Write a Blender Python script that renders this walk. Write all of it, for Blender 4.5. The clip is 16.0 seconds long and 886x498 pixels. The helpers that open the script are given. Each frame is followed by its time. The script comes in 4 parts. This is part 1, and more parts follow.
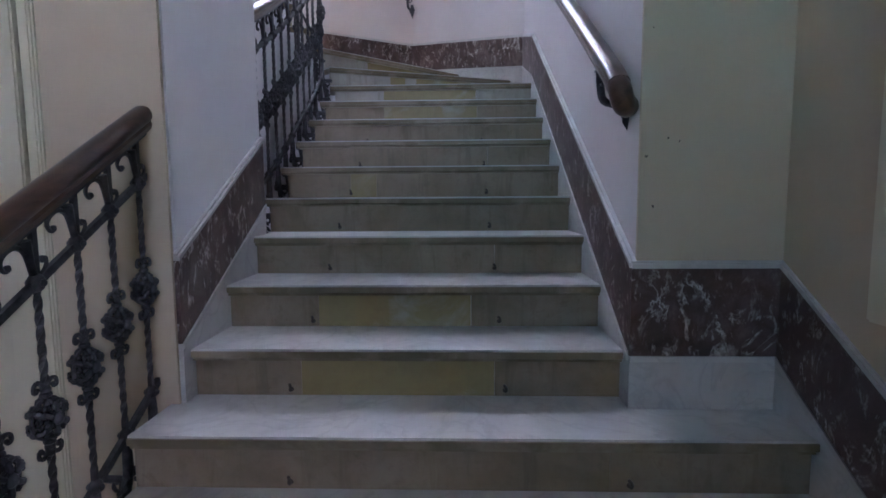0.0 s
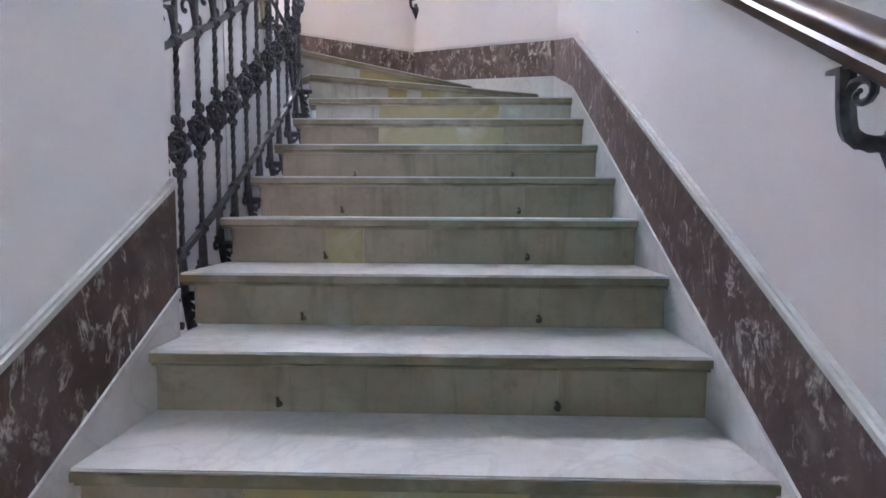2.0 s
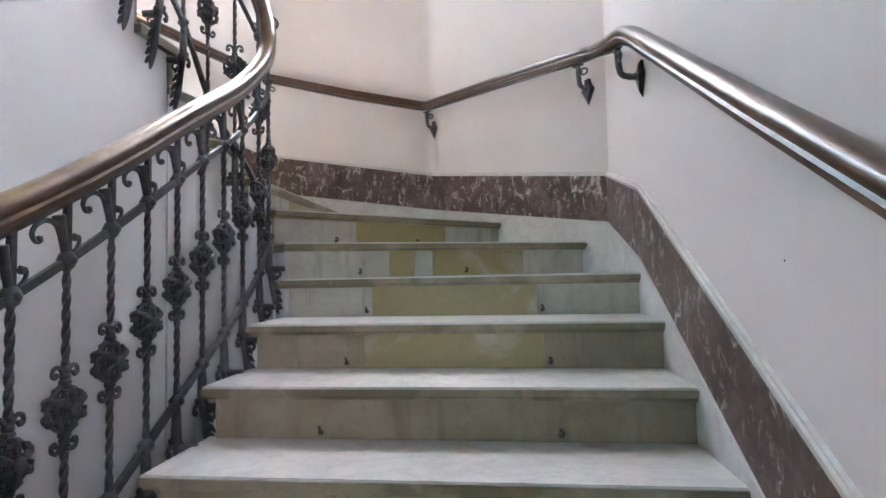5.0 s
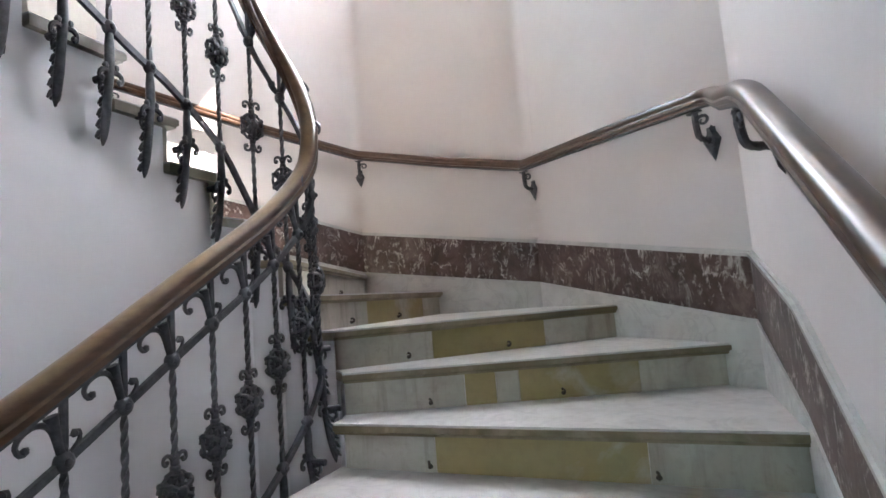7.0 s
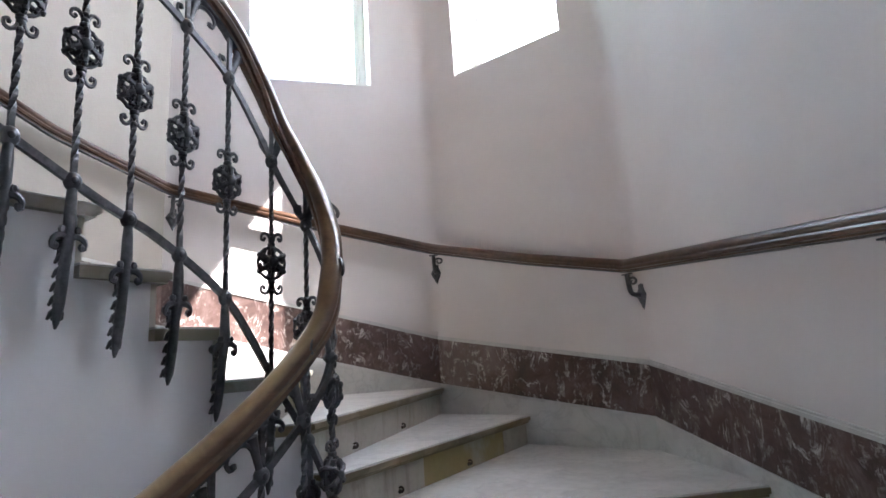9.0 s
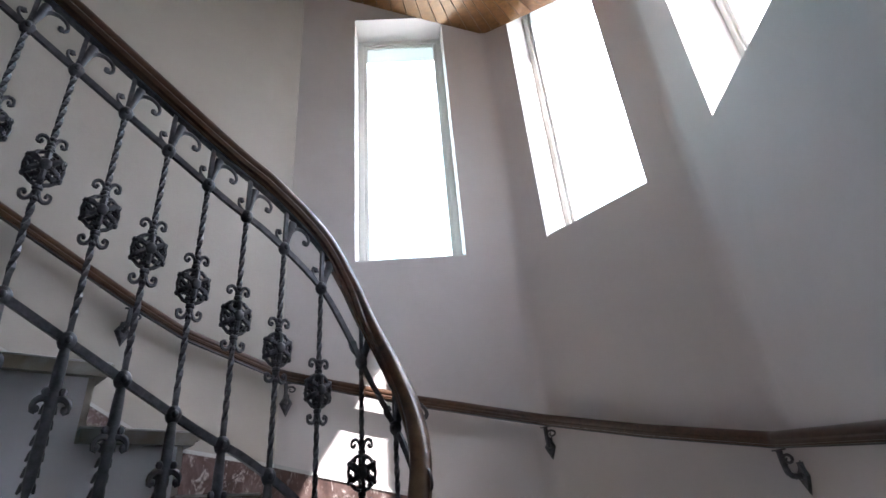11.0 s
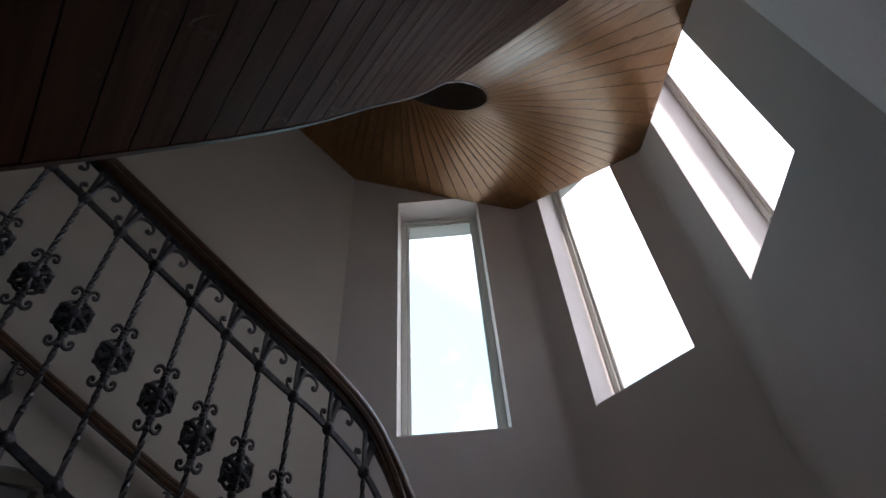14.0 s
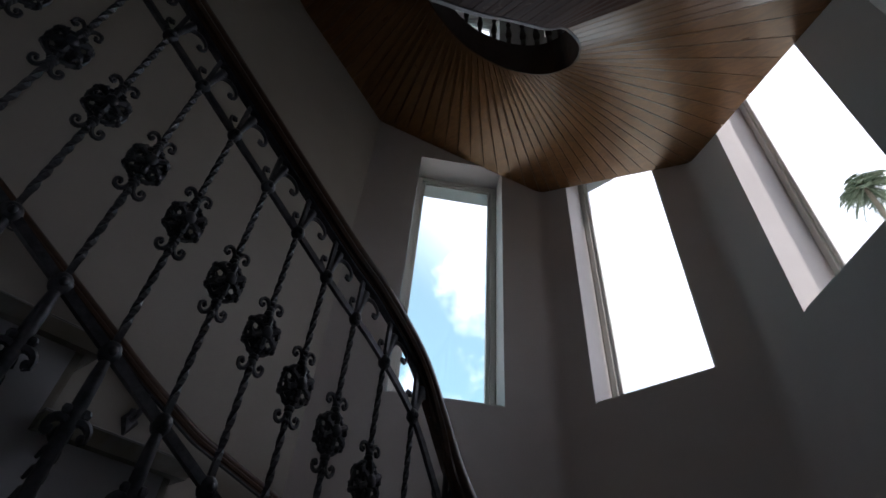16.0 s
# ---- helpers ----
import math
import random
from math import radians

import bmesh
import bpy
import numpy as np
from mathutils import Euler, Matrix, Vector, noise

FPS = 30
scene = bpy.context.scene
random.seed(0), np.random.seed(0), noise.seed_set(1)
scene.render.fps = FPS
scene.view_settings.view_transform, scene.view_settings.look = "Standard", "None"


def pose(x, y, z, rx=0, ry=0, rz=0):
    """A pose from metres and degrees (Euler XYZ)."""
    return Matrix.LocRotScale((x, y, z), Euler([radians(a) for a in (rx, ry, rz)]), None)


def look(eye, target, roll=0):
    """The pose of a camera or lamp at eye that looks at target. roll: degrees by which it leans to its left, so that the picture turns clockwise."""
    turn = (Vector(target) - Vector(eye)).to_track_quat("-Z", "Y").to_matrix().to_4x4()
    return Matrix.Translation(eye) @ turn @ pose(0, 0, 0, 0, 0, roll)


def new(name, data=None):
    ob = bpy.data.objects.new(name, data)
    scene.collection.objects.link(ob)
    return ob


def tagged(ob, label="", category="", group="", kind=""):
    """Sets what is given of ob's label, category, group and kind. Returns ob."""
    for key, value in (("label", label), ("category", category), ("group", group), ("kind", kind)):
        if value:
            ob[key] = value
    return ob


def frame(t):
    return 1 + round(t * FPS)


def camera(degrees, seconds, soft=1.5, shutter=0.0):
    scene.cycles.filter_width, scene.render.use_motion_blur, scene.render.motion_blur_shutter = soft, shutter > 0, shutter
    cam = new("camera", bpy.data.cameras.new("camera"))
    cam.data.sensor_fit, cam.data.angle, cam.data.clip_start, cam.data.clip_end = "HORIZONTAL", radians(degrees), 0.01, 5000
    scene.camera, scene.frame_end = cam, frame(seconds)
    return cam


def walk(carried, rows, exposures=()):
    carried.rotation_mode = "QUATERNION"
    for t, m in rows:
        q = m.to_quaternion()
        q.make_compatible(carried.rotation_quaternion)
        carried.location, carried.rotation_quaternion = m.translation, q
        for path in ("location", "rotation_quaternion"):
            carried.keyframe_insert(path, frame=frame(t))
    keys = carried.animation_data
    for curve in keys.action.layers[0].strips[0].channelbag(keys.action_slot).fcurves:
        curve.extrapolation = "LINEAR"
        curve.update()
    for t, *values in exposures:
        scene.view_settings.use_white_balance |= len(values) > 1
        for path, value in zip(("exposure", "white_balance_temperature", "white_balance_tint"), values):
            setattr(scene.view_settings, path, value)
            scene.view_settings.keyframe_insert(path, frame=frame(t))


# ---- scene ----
# ---------------------------------------------------------------- camera
cam = camera(80, 16.0, soft=1.6)
PATH = [
    (0.0, pose(0.158, -2.625, 0.860, 84.16, 0.40, 1.83)),
    (0.5, pose(0.107, -2.401, 0.861, 84.54, -1.13, 1.35)),
    (1.0, pose(0.063, -2.171, 0.894, 85.17, 0.05, 0.45)),
    (1.5, pose(0.056, -1.905, 0.961, 84.08, 0.97, 0.76)),
    (2.0, pose(0.045, -1.638, 1.058, 85.56, -0.26, 1.62)),
    (2.5, pose(0.010, -1.431, 1.203, 87.35, 1.02, 1.24)),
    (3.0, pose(0.028, -1.281, 1.302, 89.44, 2.10, 0.75)),
    (3.5, pose(0.052, -1.145, 1.434, 89.76, 0.90, 2.88)),
    (4.0, pose(0.078, -1.012, 1.497, 91.86, 1.16, 4.54)),
    (4.2, pose(0.055, -0.962, 1.540, 92.21, 1.19, 4.29)),
    (6.3, pose(0.294, -0.359, 1.982, 93.61, 2.62, 13.32)),
    (6.5, pose(0.302, -0.310, 2.034, 93.77, 3.32, 14.95)),
    (7.0, pose(0.374, -0.236, 2.128, 95.70, 4.55, 22.46)),
    (7.5, pose(0.373, -0.122, 2.194, 96.90, 2.75, 23.51)),
    (8.0, pose(0.335, 0.052, 2.378, 96.04, 3.91, 24.58)),
    (8.5, pose(0.325, 0.183, 2.518, 98.01, 3.71, 27.12)),
    (9.0, pose(0.365, 0.332, 2.585, 101.41, 3.66, 34.64)),
    (9.5, pose(0.431, 0.457, 2.694, 104.17, 3.19, 41.64)),
    (10.0, pose(0.447, 0.484, 2.749, 108.96, 4.29, 45.48)),
    (10.2, pose(0.444, 0.459, 2.765, 110.62, 4.44, 46.15)),
    (12.5, pose(0.511, 0.401, 2.782, 129.14, 3.41, 52.02)),
    (13.0, pose(0.525, 0.411, 2.808, 132.00, 3.61, 53.60)),
    (13.5, pose(0.534, 0.401, 2.796, 134.78, 4.08, 54.31)),
    (14.0, pose(0.503, 0.370, 2.780, 135.37, 3.16, 52.59)),
    (14.5, pose(0.446, 0.366, 2.749, 134.42, 1.34, 50.98)),
    (15.0, pose(0.337, 0.368, 2.762, 134.40, -1.53, 45.32)),
    (15.5, pose(0.176, 0.265, 2.784, 134.20, -2.30, 42.25)),
    (16.0, pose(-0.006, 0.184, 2.822, 132.95, -3.82, 40.17)),
]
EXPOSURES = [(0.0, 4.30, 5300, 27), (1.2, 5.08, 5620, 26), (2.5, 5.25, 5850, 22), (4.0, 5.08, 6080, 18), (7.0, 4.6, 6100, 15), (8.5, 4.08, 5920, 15), (10.2, 3.34, 5740, 15),
             (12.5, 2.02, 5850, 18), (14.0, 1.0, 6050, 19), (15.0, 0.44, 6150, 20), (16.0, 0.09, 5850, 16)]
walk(cam, PATH, EXPOSURES)

# ---------------------------------------------------------------- light
SUN_FROM = Vector((0.694, 0.133, 0.707)).normalized()
world = bpy.data.worlds.new("sky")
scene.world = world
world.use_nodes = True
wn = world.node_tree
sky = wn.nodes.new("ShaderNodeTexSky")
sky.sky_type = 'NISHITA'
sky.sun_disc = False
sky.sun_elevation = math.asin(SUN_FROM.z)
sky.sun_rotation = math.atan2(SUN_FROM.x, SUN_FROM.y)
sky.air_density, sky.dust_density, sky.ozone_density = 1.0, 3.0, 0.3
bg = wn.nodes["Background"]
bg.inputs["Strength"].default_value = 0.15
# scattered white clouds over the blue, and bright haze round the sun
wc, wno, wra, wmx, wdot, wrange, wmax, wtint = (wn.nodes.new(k) for k in (
    "ShaderNodeTexCoord", "ShaderNodeTexNoise", "ShaderNodeMapRange", "ShaderNodeMix", "ShaderNodeVectorMath", "ShaderNodeMapRange", "ShaderNodeMath", "ShaderNodeMix"))
wno.inputs["Scale"].default_value, wno.inputs["Detail"].default_value, wno.inputs["Roughness"].default_value = 3.1, 8, 0.56
wra.inputs["From Min"].default_value, wra.inputs["From Max"].default_value = 0.50, 0.66
wdot.operation = 'DOT_PRODUCT'
wdot.inputs[1].default_value = SUN_FROM
wrange.interpolation_type = 'SMOOTHSTEP'
wrange.inputs["From Min"].default_value, wrange.inputs["From Max"].default_value, wrange.inputs["To Min"].default_value = 0.10, 0.37, 0.20
wmax.operation = 'MAXIMUM'
wmx.data_type = wtint.data_type = 'RGBA'
wmx.inputs[7].default_value = (14.0, 14.3, 14.8, 1)
wtint.blend_type = 'MULTIPLY'
wtint.inputs[0].default_value = 1.0
wtint.inputs[7].default_value = (0.64, 1.94, 1.44, 1)
wn.links.new(wc.outputs["Generated"], wno.inputs["Vector"])
wn.links.new(wc.outputs["Generated"], wdot.inputs[0])
wn.links.new(wno.outputs["Fac"], wra.inputs["Value"])
wn.links.new(wdot.outputs["Value"], wrange.inputs["Value"])
wn.links.new(wra.outputs["Result"], wmax.inputs[0])
wn.links.new(wrange.outputs["Result"], wmax.inputs[1])
wn.links.new(wmax.outputs[0], wmx.inputs[0])
wn.links.new(sky.outputs["Color"], wtint.inputs[6])
wn.links.new(wtint.outputs[2], wmx.inputs[6])
wn.links.new(wmx.outputs[2], bg.inputs["Color"])

sun = new("sun", bpy.data.lights.new("sun", 'SUN'))
sun.data.energy, sun.data.angle, sun.data.color = 3.3, radians(0.5), (1.0, 0.91, 0.78)
sun.matrix_world = look(SUN_FROM * 60, (0, 0, 0))

# ---------------------------------------------------------------- plan
RISE, GOING = 0.17, 0.297
FLOOR_Z = -0.34
XR, XL = 0.705, -0.835            # sides of the first flight
WX, WY, WR = -1.045, 1.53, 0.205   # centre and radius of the well's round end
XL2 = -1.25                      # well side of the second flight
C1, C2, C3, C4 = (0.715, 2.10), (-0.36, 3.30), (-1.745, 3.345), (-2.89, 2.03)
X_FAR = -2.89
Y_PIER = -0.95
THICK = 0.42


def nose_y(n):
    return (n - 5) * GOING


def step_z(n):
    if n <= 12:
        return n * RISE
    return {13: 2.205, 14: 2.38, 15: 2.55, 16: 2.725}.get(n, 2.90 + (n - 17) * 0.175)


def lerp(a, b, u):
    return tuple(p + (q - p) * u for p, q in zip(a, b))


def offset(pts, d):
    """A polyline moved d to its left."""
    out = []
    for i, p in enumerate(pts):
        p = Vector(p)
        a = (p - Vector(pts[i - 1])).normalized() if i else None
        b = (Vector(pts[i + 1]) - p).normalized() if i < len(pts) - 1 else None
        a, b = a or b, b or a
        n = Vector((-a.y, a.x)) + Vector((-b.y, b.x))
        n.normalize()
        out.append(tuple(p + n * (d / max(0.3, n.dot(Vector((-a.y, a.x)))))))
    return out


# ---------------------------------------------------------------- materials
def material(name):
    m = bpy.data.materials.new(name)
    m.use_nodes = True
    nt = m.node_tree
    return m, nt, nt.nodes["Principled BSDF"]


def coords(nt, scale=(1, 1, 1), rotate=(0, 0, 0), shift=1.0):
    tc, mp, oi, add = (nt.nodes.new(k) for k in ("ShaderNodeNewGeometry", "ShaderNodeMapping", "ShaderNodeObjectInfo", "ShaderNodeVectorMath"))
    mp.inputs["Scale"].default_value = scale
    mp.inputs["Rotation"].default_value = rotate
    nt.links.new(tc.outputs["Position"], add.inputs[0])
    vm = nt.nodes.new("ShaderNodeVectorMath")
    vm.operation = 'SCALE'
    vm.inputs[0].default_value = (3.1 * shift, 5.7 * shift, 4.3 * shift)
    nt.links.new(oi.outputs["Random"], vm.inputs["Scale"])
    nt.links.new(vm.outputs[0], add.inputs[1])
    nt.links.new(add.outputs[0], mp.inputs["Vector"])
    return mp.outputs["Vector"]


def tex(nt, vec, scale, detail=6, rough=0.6, distort=0.0):
    n = nt.nodes.new("ShaderNodeTexNoise")
    n.inputs["Scale"].default_value, n.inputs["Detail"].default_value = scale, detail
    n.inputs["Roughness"].default_value, n.inputs["Distortion"].default_value = rough, distort
    nt.links.new(vec, n.inputs["Vector"])
    return n.outputs["Fac"]


def ramp(nt, fac, stops):
    r = nt.nodes.new("ShaderNodeValToRGB")
    el = r.color_ramp.elements
    while len(el) < len(stops):
        el.new(0.5)
    for e, (p, c) in zip(el, stops):
        e.position = p
        e.color = (*c, 1) if len(c) == 3 else c
    nt.links.new(fac, r.inputs["Fac"])
    return r.outputs["Color"]


def mix(nt, fac, a, b, blend='MIX'):
    m = nt.nodes.new("ShaderNodeMix")
    m.data_type, m.blend_type = 'RGBA', blend
    if hasattr(fac, "is_linked"):
        nt.links.new(fac, m.inputs[0])
    else:
        m.inputs[0].default_value = fac
    for v, s in ((a, m.inputs[6]), (b, m.inputs[7])):
        if hasattr(v, "is_linked"):
            nt.links.new(v, s)
        else:
            s.default_value = (*v, 1)
    return m.outputs[2]


def bump(nt, bsdf, fac, strength, dist=0.01):
    b = nt.nodes.new("ShaderNodeBump")
    b.inputs["Strength"].default_value, b.inputs["Distance"].default_value = strength, dist
    nt.links.new(fac, b.inputs["Height"])
    nt.links.new(b.outputs["Normal"], bsdf.inputs["Normal"])


def plaster(name, colour, stain):
    m, nt, b = material(name)
    v = coords(nt, shift=0.0)
    big = tex(nt, v, 0.9, 5, 0.6, 0.3)
    fine = tex(nt, v, 55, 4, 0.6)
    mid = tex(nt, v, 6, 6, 0.65)
    c = mix(nt, ramp(nt, big, [(0.35, (0, 0, 0)), (0.75, (1, 1, 1))]), colour, stain)
    c = mix(nt, ramp(nt, mid, [(0.62, (0, 0, 0)), (0.80, (0.35, 0.35, 0.35))]), c, tuple(k * 0.82 for k in colour))
    nt.links.new(c, b.inputs["Base Color"])
    b.inputs["Roughness"].default_value = 0.75
    b.inputs["Specular IOR Level"].default_value = 0.25
    bump(nt, b, mix(nt, 0.5, fine, mid), 0.25, 0.004)
    return m


def marble(name, base, dark, vein, rough=0.28, vein_amount=0.3):
    m, nt, b = material(name)
    v = coords(nt)
    cloud = tex(nt, v, 2.6, 8, 0.62, 0.6)
    fine = tex(nt, v, 26, 6, 0.6)
    line = tex(nt, v, 3.3, 9, 0.55, 1.4)
    veins = ramp(nt, line, [(0.46, (0, 0, 0)), (0.50, (vein_amount,) * 3), (0.53, (0, 0, 0))])
    c = mix(nt, ramp(nt, cloud, [(0.36, (0, 0, 0)), (0.68, (1, 1, 1))]), base, dark)
    c = mix(nt, veins, c, vein)
    c = mix(nt, ramp(nt, fine, [(0.5, (0, 0, 0)), (0.8, (0.35,) * 3)]), c, tuple(k * 0.7 for k in base))
    nt.links.new(c, b.inputs["Base Color"])
    nt.links.new(ramp(nt, fine, [(0.3, (rough,) * 3), (0.8, (rough + 0.22,) * 3)]), b.inputs["Roughness"])
    b.inputs["Specular IOR Level"].default_value = 0.4
    bump(nt, b, fine, 0.08, 0.003)
    return m


def stained_marble(name, grey, yellow, rough=0.34, lo=0.44, hi=0.54):
    m, nt, b = material(name)
    v = coords(nt)
    patch = tex(nt, v, 3.0, 7, 0.6, 0.8)
    fine = tex(nt, v, 22, 6, 0.62)
    c = mix(nt, ramp(nt, patch, [(lo, (0.10,) * 3), (hi, (1, 1, 1))]), grey, yellow)
    c = mix(nt, ramp(nt, fine, [(0.45, (0, 0, 0)), (0.8, (0.5,) * 3)]), c, tuple(k * 0.72 for k in yellow))
    nt.links.new(c, b.inputs["Base Color"])
    b.inputs["Roughness"].default_value = rough
    bump(nt, b, fine, 0.08, 0.003)
    return m


def riser_marble(name, base, dark, stain, rough):
    """Marble with dirt that has run down it in streaks."""
    m, nt, b = material(name)
    v = coords(nt)
    cloud = tex(nt, v, 3.4, 7, 0.6, 0.5)
    fine = tex(nt, v, 30, 6, 0.65)
    runs = tex(nt, coords(nt, (17, 17, 2.2)), 1.0, 5, 0.6, 0.3)
    spots = tex(nt, v, 9, 6, 0.7, 0.4)
    c = mix(nt, ramp(nt, cloud, [(0.36, (0, 0, 0)), (0.66, (1, 1, 1))]), base, dark)
    c = mix(nt, ramp(nt, runs, [(0.54, (0, 0, 0)), (0.74, (0.55,) * 3)]), c, stain)
    c = mix(nt, ramp(nt, spots, [(0.60, (0, 0, 0)), (0.72, (0.45,) * 3)]), c, stain)
    c = mix(nt, ramp(nt, fine, [(0.5, (0, 0, 0)), (0.8, (0.4,) * 3)]), c, tuple(k * 0.65 for k in dark))
    nt.links.new(c, b.inputs["Base Color"])
    nt.links.new(ramp(nt, spots, [(0.3, (rough,) * 3), (0.8, (rough + 0.2,) * 3)]), b.inputs["Roughness"])
    b.inputs["Specular IOR Level"].default_value = 0.35
    bump(nt, b, fine, 0.10, 0.003)
    return m


def red_marble(name):
    """Brown-red marble, clouded, with broken white streaks and flakes that lean one way."""
    m, nt, b = material(name)
    v = coords(nt)
    lean = coords(nt, (1.0, 1.0, 0.5), (radians(48), radians(42), 0))
    cloud = tex(nt, v, 6, 8, 0.68, 0.6)
    base = ramp(nt, cloud, [(0.30, (0.042, 0.027, 0.025)), (0.5, (0.088, 0.055, 0.049)), (0.70, (0.155, 0.112, 0.102))])
    mask = ramp(nt, tex(nt, v, 5.5, 4, 0.6), [(0.38, (0.22,) * 3), (0.54, (1.0,) * 3)])
    streak = ramp(nt, tex(nt, lean, 9, 5, 0.62, 0.6), [(0.470, (0, 0, 0)), (0.5, (0.95,) * 3), (0.530, (0, 0, 0))])
    flake = ramp(nt, tex(nt, lean, 21, 5, 0.68, 0.3), [(0.585, (0, 0, 0)), (0.69, (0.7,) * 3)])
    haze = ramp(nt, tex(nt, lean, 9, 7, 0.7, 0.4), [(0.55, (0, 0, 0)), (0.75, (0.40,) * 3)])
    c = mix(nt, haze, base, (0.34, 0.27, 0.25))
    broken = ramp(nt, tex(nt, v, 15, 5, 0.65, 0.4), [(0.46, (0, 0, 0)), (0.60, (1.0,) * 3)])
    c = mix(nt, mix(nt, 1.0, mix(nt, 1.0, streak, mask, 'MULTIPLY'), broken, 'MULTIPLY'), c, (0.62, 0.57, 0.54))
    c = mix(nt, mix(nt, 1.0, flake, mask, 'MULTIPLY'), c, (0.52, 0.48, 0.45))
    nt.links.new(c, b.inputs["Base Color"])
    b.inputs["Roughness"].default_value = 0.34
    b.inputs["Specular IOR Level"].default_value = 0.32
    return m


def wood(name, dark, light, rough, axis=0, coat=0.0, worn=0.18, relief=0.12):
    m, nt, b = material(name)
    s = [14, 14, 14]
    s[axis] = 1.2
    v = coords(nt, tuple(s))
    grain = tex(nt, v, 2.5, 8, 0.65, 0.8)
    w2 = coords(nt)
    wear = tex(nt, w2, 3.5, 6, 0.6)
    c = mix(nt, ramp(nt, grain, [(0.3, (0, 0, 0)), (0.75, (1, 1, 1))]), dark, light)
    c = mix(nt, ramp(nt, wear, [(0.5, (0, 0, 0)), (0.8, (0.5,) * 3)]), c, tuple(k * 0.6 for k in dark))
    isl = nt.nodes.new("ShaderNodeObjectInfo")
    c = mix(nt, ramp(nt, isl.outputs["Random"], [(0.0, (0.0,) * 3), (1.0, (0.45,) * 3)]), c, tuple(k * 0.55 for k in light))
    nt.links.new(c, b.inputs["Base Color"])
    nt.links.new(ramp(nt, wear, [(0.3, (rough,) * 3), (0.8, (rough + worn,) * 3)]), b.inputs["Roughness"])
    b.inputs["Coat Weight"].default_value = coat
    b.inputs["Coat Roughness"].default_value = 0.12
    bump(nt, b, grain, relief, 0.002)
    return m


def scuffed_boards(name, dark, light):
    """Dull boards darkened in colour for shade, with thin pale scratches across them."""
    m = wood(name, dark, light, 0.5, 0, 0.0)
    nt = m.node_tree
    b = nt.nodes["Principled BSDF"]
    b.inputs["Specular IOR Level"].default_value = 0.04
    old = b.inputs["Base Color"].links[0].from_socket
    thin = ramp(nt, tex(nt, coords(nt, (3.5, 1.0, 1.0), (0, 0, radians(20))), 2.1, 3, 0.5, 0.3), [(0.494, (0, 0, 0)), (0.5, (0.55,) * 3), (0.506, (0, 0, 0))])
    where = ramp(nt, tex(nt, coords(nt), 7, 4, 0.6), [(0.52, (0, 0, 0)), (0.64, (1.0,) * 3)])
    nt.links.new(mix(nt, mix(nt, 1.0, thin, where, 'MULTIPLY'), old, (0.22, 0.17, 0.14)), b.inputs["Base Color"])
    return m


def worn_rail(name, dark, light, bare):
    """Varnished rail whose upper side is rubbed pale by use."""
    m = wood(name, dark, light, 0.28, 1, 0.10, 0.05, 0.04)
    nt = m.node_tree
    b = nt.nodes["Principled BSDF"]
    old = b.inputs["Base Color"].links[0].from_socket
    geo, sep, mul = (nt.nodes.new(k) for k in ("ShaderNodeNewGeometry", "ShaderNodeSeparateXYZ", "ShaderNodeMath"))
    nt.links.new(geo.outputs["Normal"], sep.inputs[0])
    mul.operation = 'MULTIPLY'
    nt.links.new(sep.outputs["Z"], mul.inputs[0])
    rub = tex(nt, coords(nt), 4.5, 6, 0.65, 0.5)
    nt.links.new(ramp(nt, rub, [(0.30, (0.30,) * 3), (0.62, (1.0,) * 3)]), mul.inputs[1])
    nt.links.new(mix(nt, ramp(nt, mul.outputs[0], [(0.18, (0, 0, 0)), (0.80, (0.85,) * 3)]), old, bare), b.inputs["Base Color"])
    return m


def iron(name):
    m, nt, b = material(name)
    v = coords(nt)
    f = tex(nt, v, 40, 6, 0.65)
    nt.links.new(ramp(nt, f, [(0.35, (0.042, 0.043, 0.049)), (0.6, (0.085, 0.087, 0.097)), (0.78, (0.14, 0.128, 0.118))]), b.inputs["Base Color"])
    b.inputs["Metallic"].default_value = 0.35
    nt.links.new(ramp(nt, f, [(0.3, (0.32,) * 3), (0.8, (0.56,) * 3)]), b.inputs["Roughness"])
    bump(nt, b, f, 0.25, 0.003)
    return m


def paint(name, colour, rough=0.45):
    m, nt, b = material(name)
    v = coords(nt)
    f = tex(nt, v, 4, 6, 0.6)
    g = tex(nt, v, 60, 4, 0.6)
    c = mix(nt, ramp(nt, f, [(0.45, (0, 0, 0)), (0.8, (0.6,) * 3)]), colour, tuple(k * 0.8 for k in colour))
    nt.links.new(c, b.inputs["Base Color"])
    b.inputs["Roughness"].default_value = rough
    bump(nt, b, g, 0.08, 0.002)
    return m


def blind_cloth(name, colour):
    """Thin woven cloth that lets some of the daylight through."""
    m, nt, b = material(name)
    out = nt.nodes["Material Output"]
    v = coords(nt)
    weave = tex(nt, v, 220, 3, 0.6)
    c = mix(nt, ramp(nt, weave, [(0.4, (0, 0, 0)), (0.7, (0.4,) * 3)]), colour, tuple(k * 0.8 for k in colour))
    tr, mx = nt.nodes.new("ShaderNodeBsdfTranslucent"), nt.nodes.new("ShaderNodeMixShader")
    mx.inputs[0].default_value = 0.42
    nt.links.new(c, b.inputs["Base Color"])
    nt.links.new(c, tr.inputs["Color"])
    b.inputs["Roughness"].default_value = 0.85
    nt.links.new(b.outputs[0], mx.inputs[1])
    nt.links.new(tr.outputs[0], mx.inputs[2])
    nt.links.new(mx.outputs[0], out.inputs["Surface"])
    return m


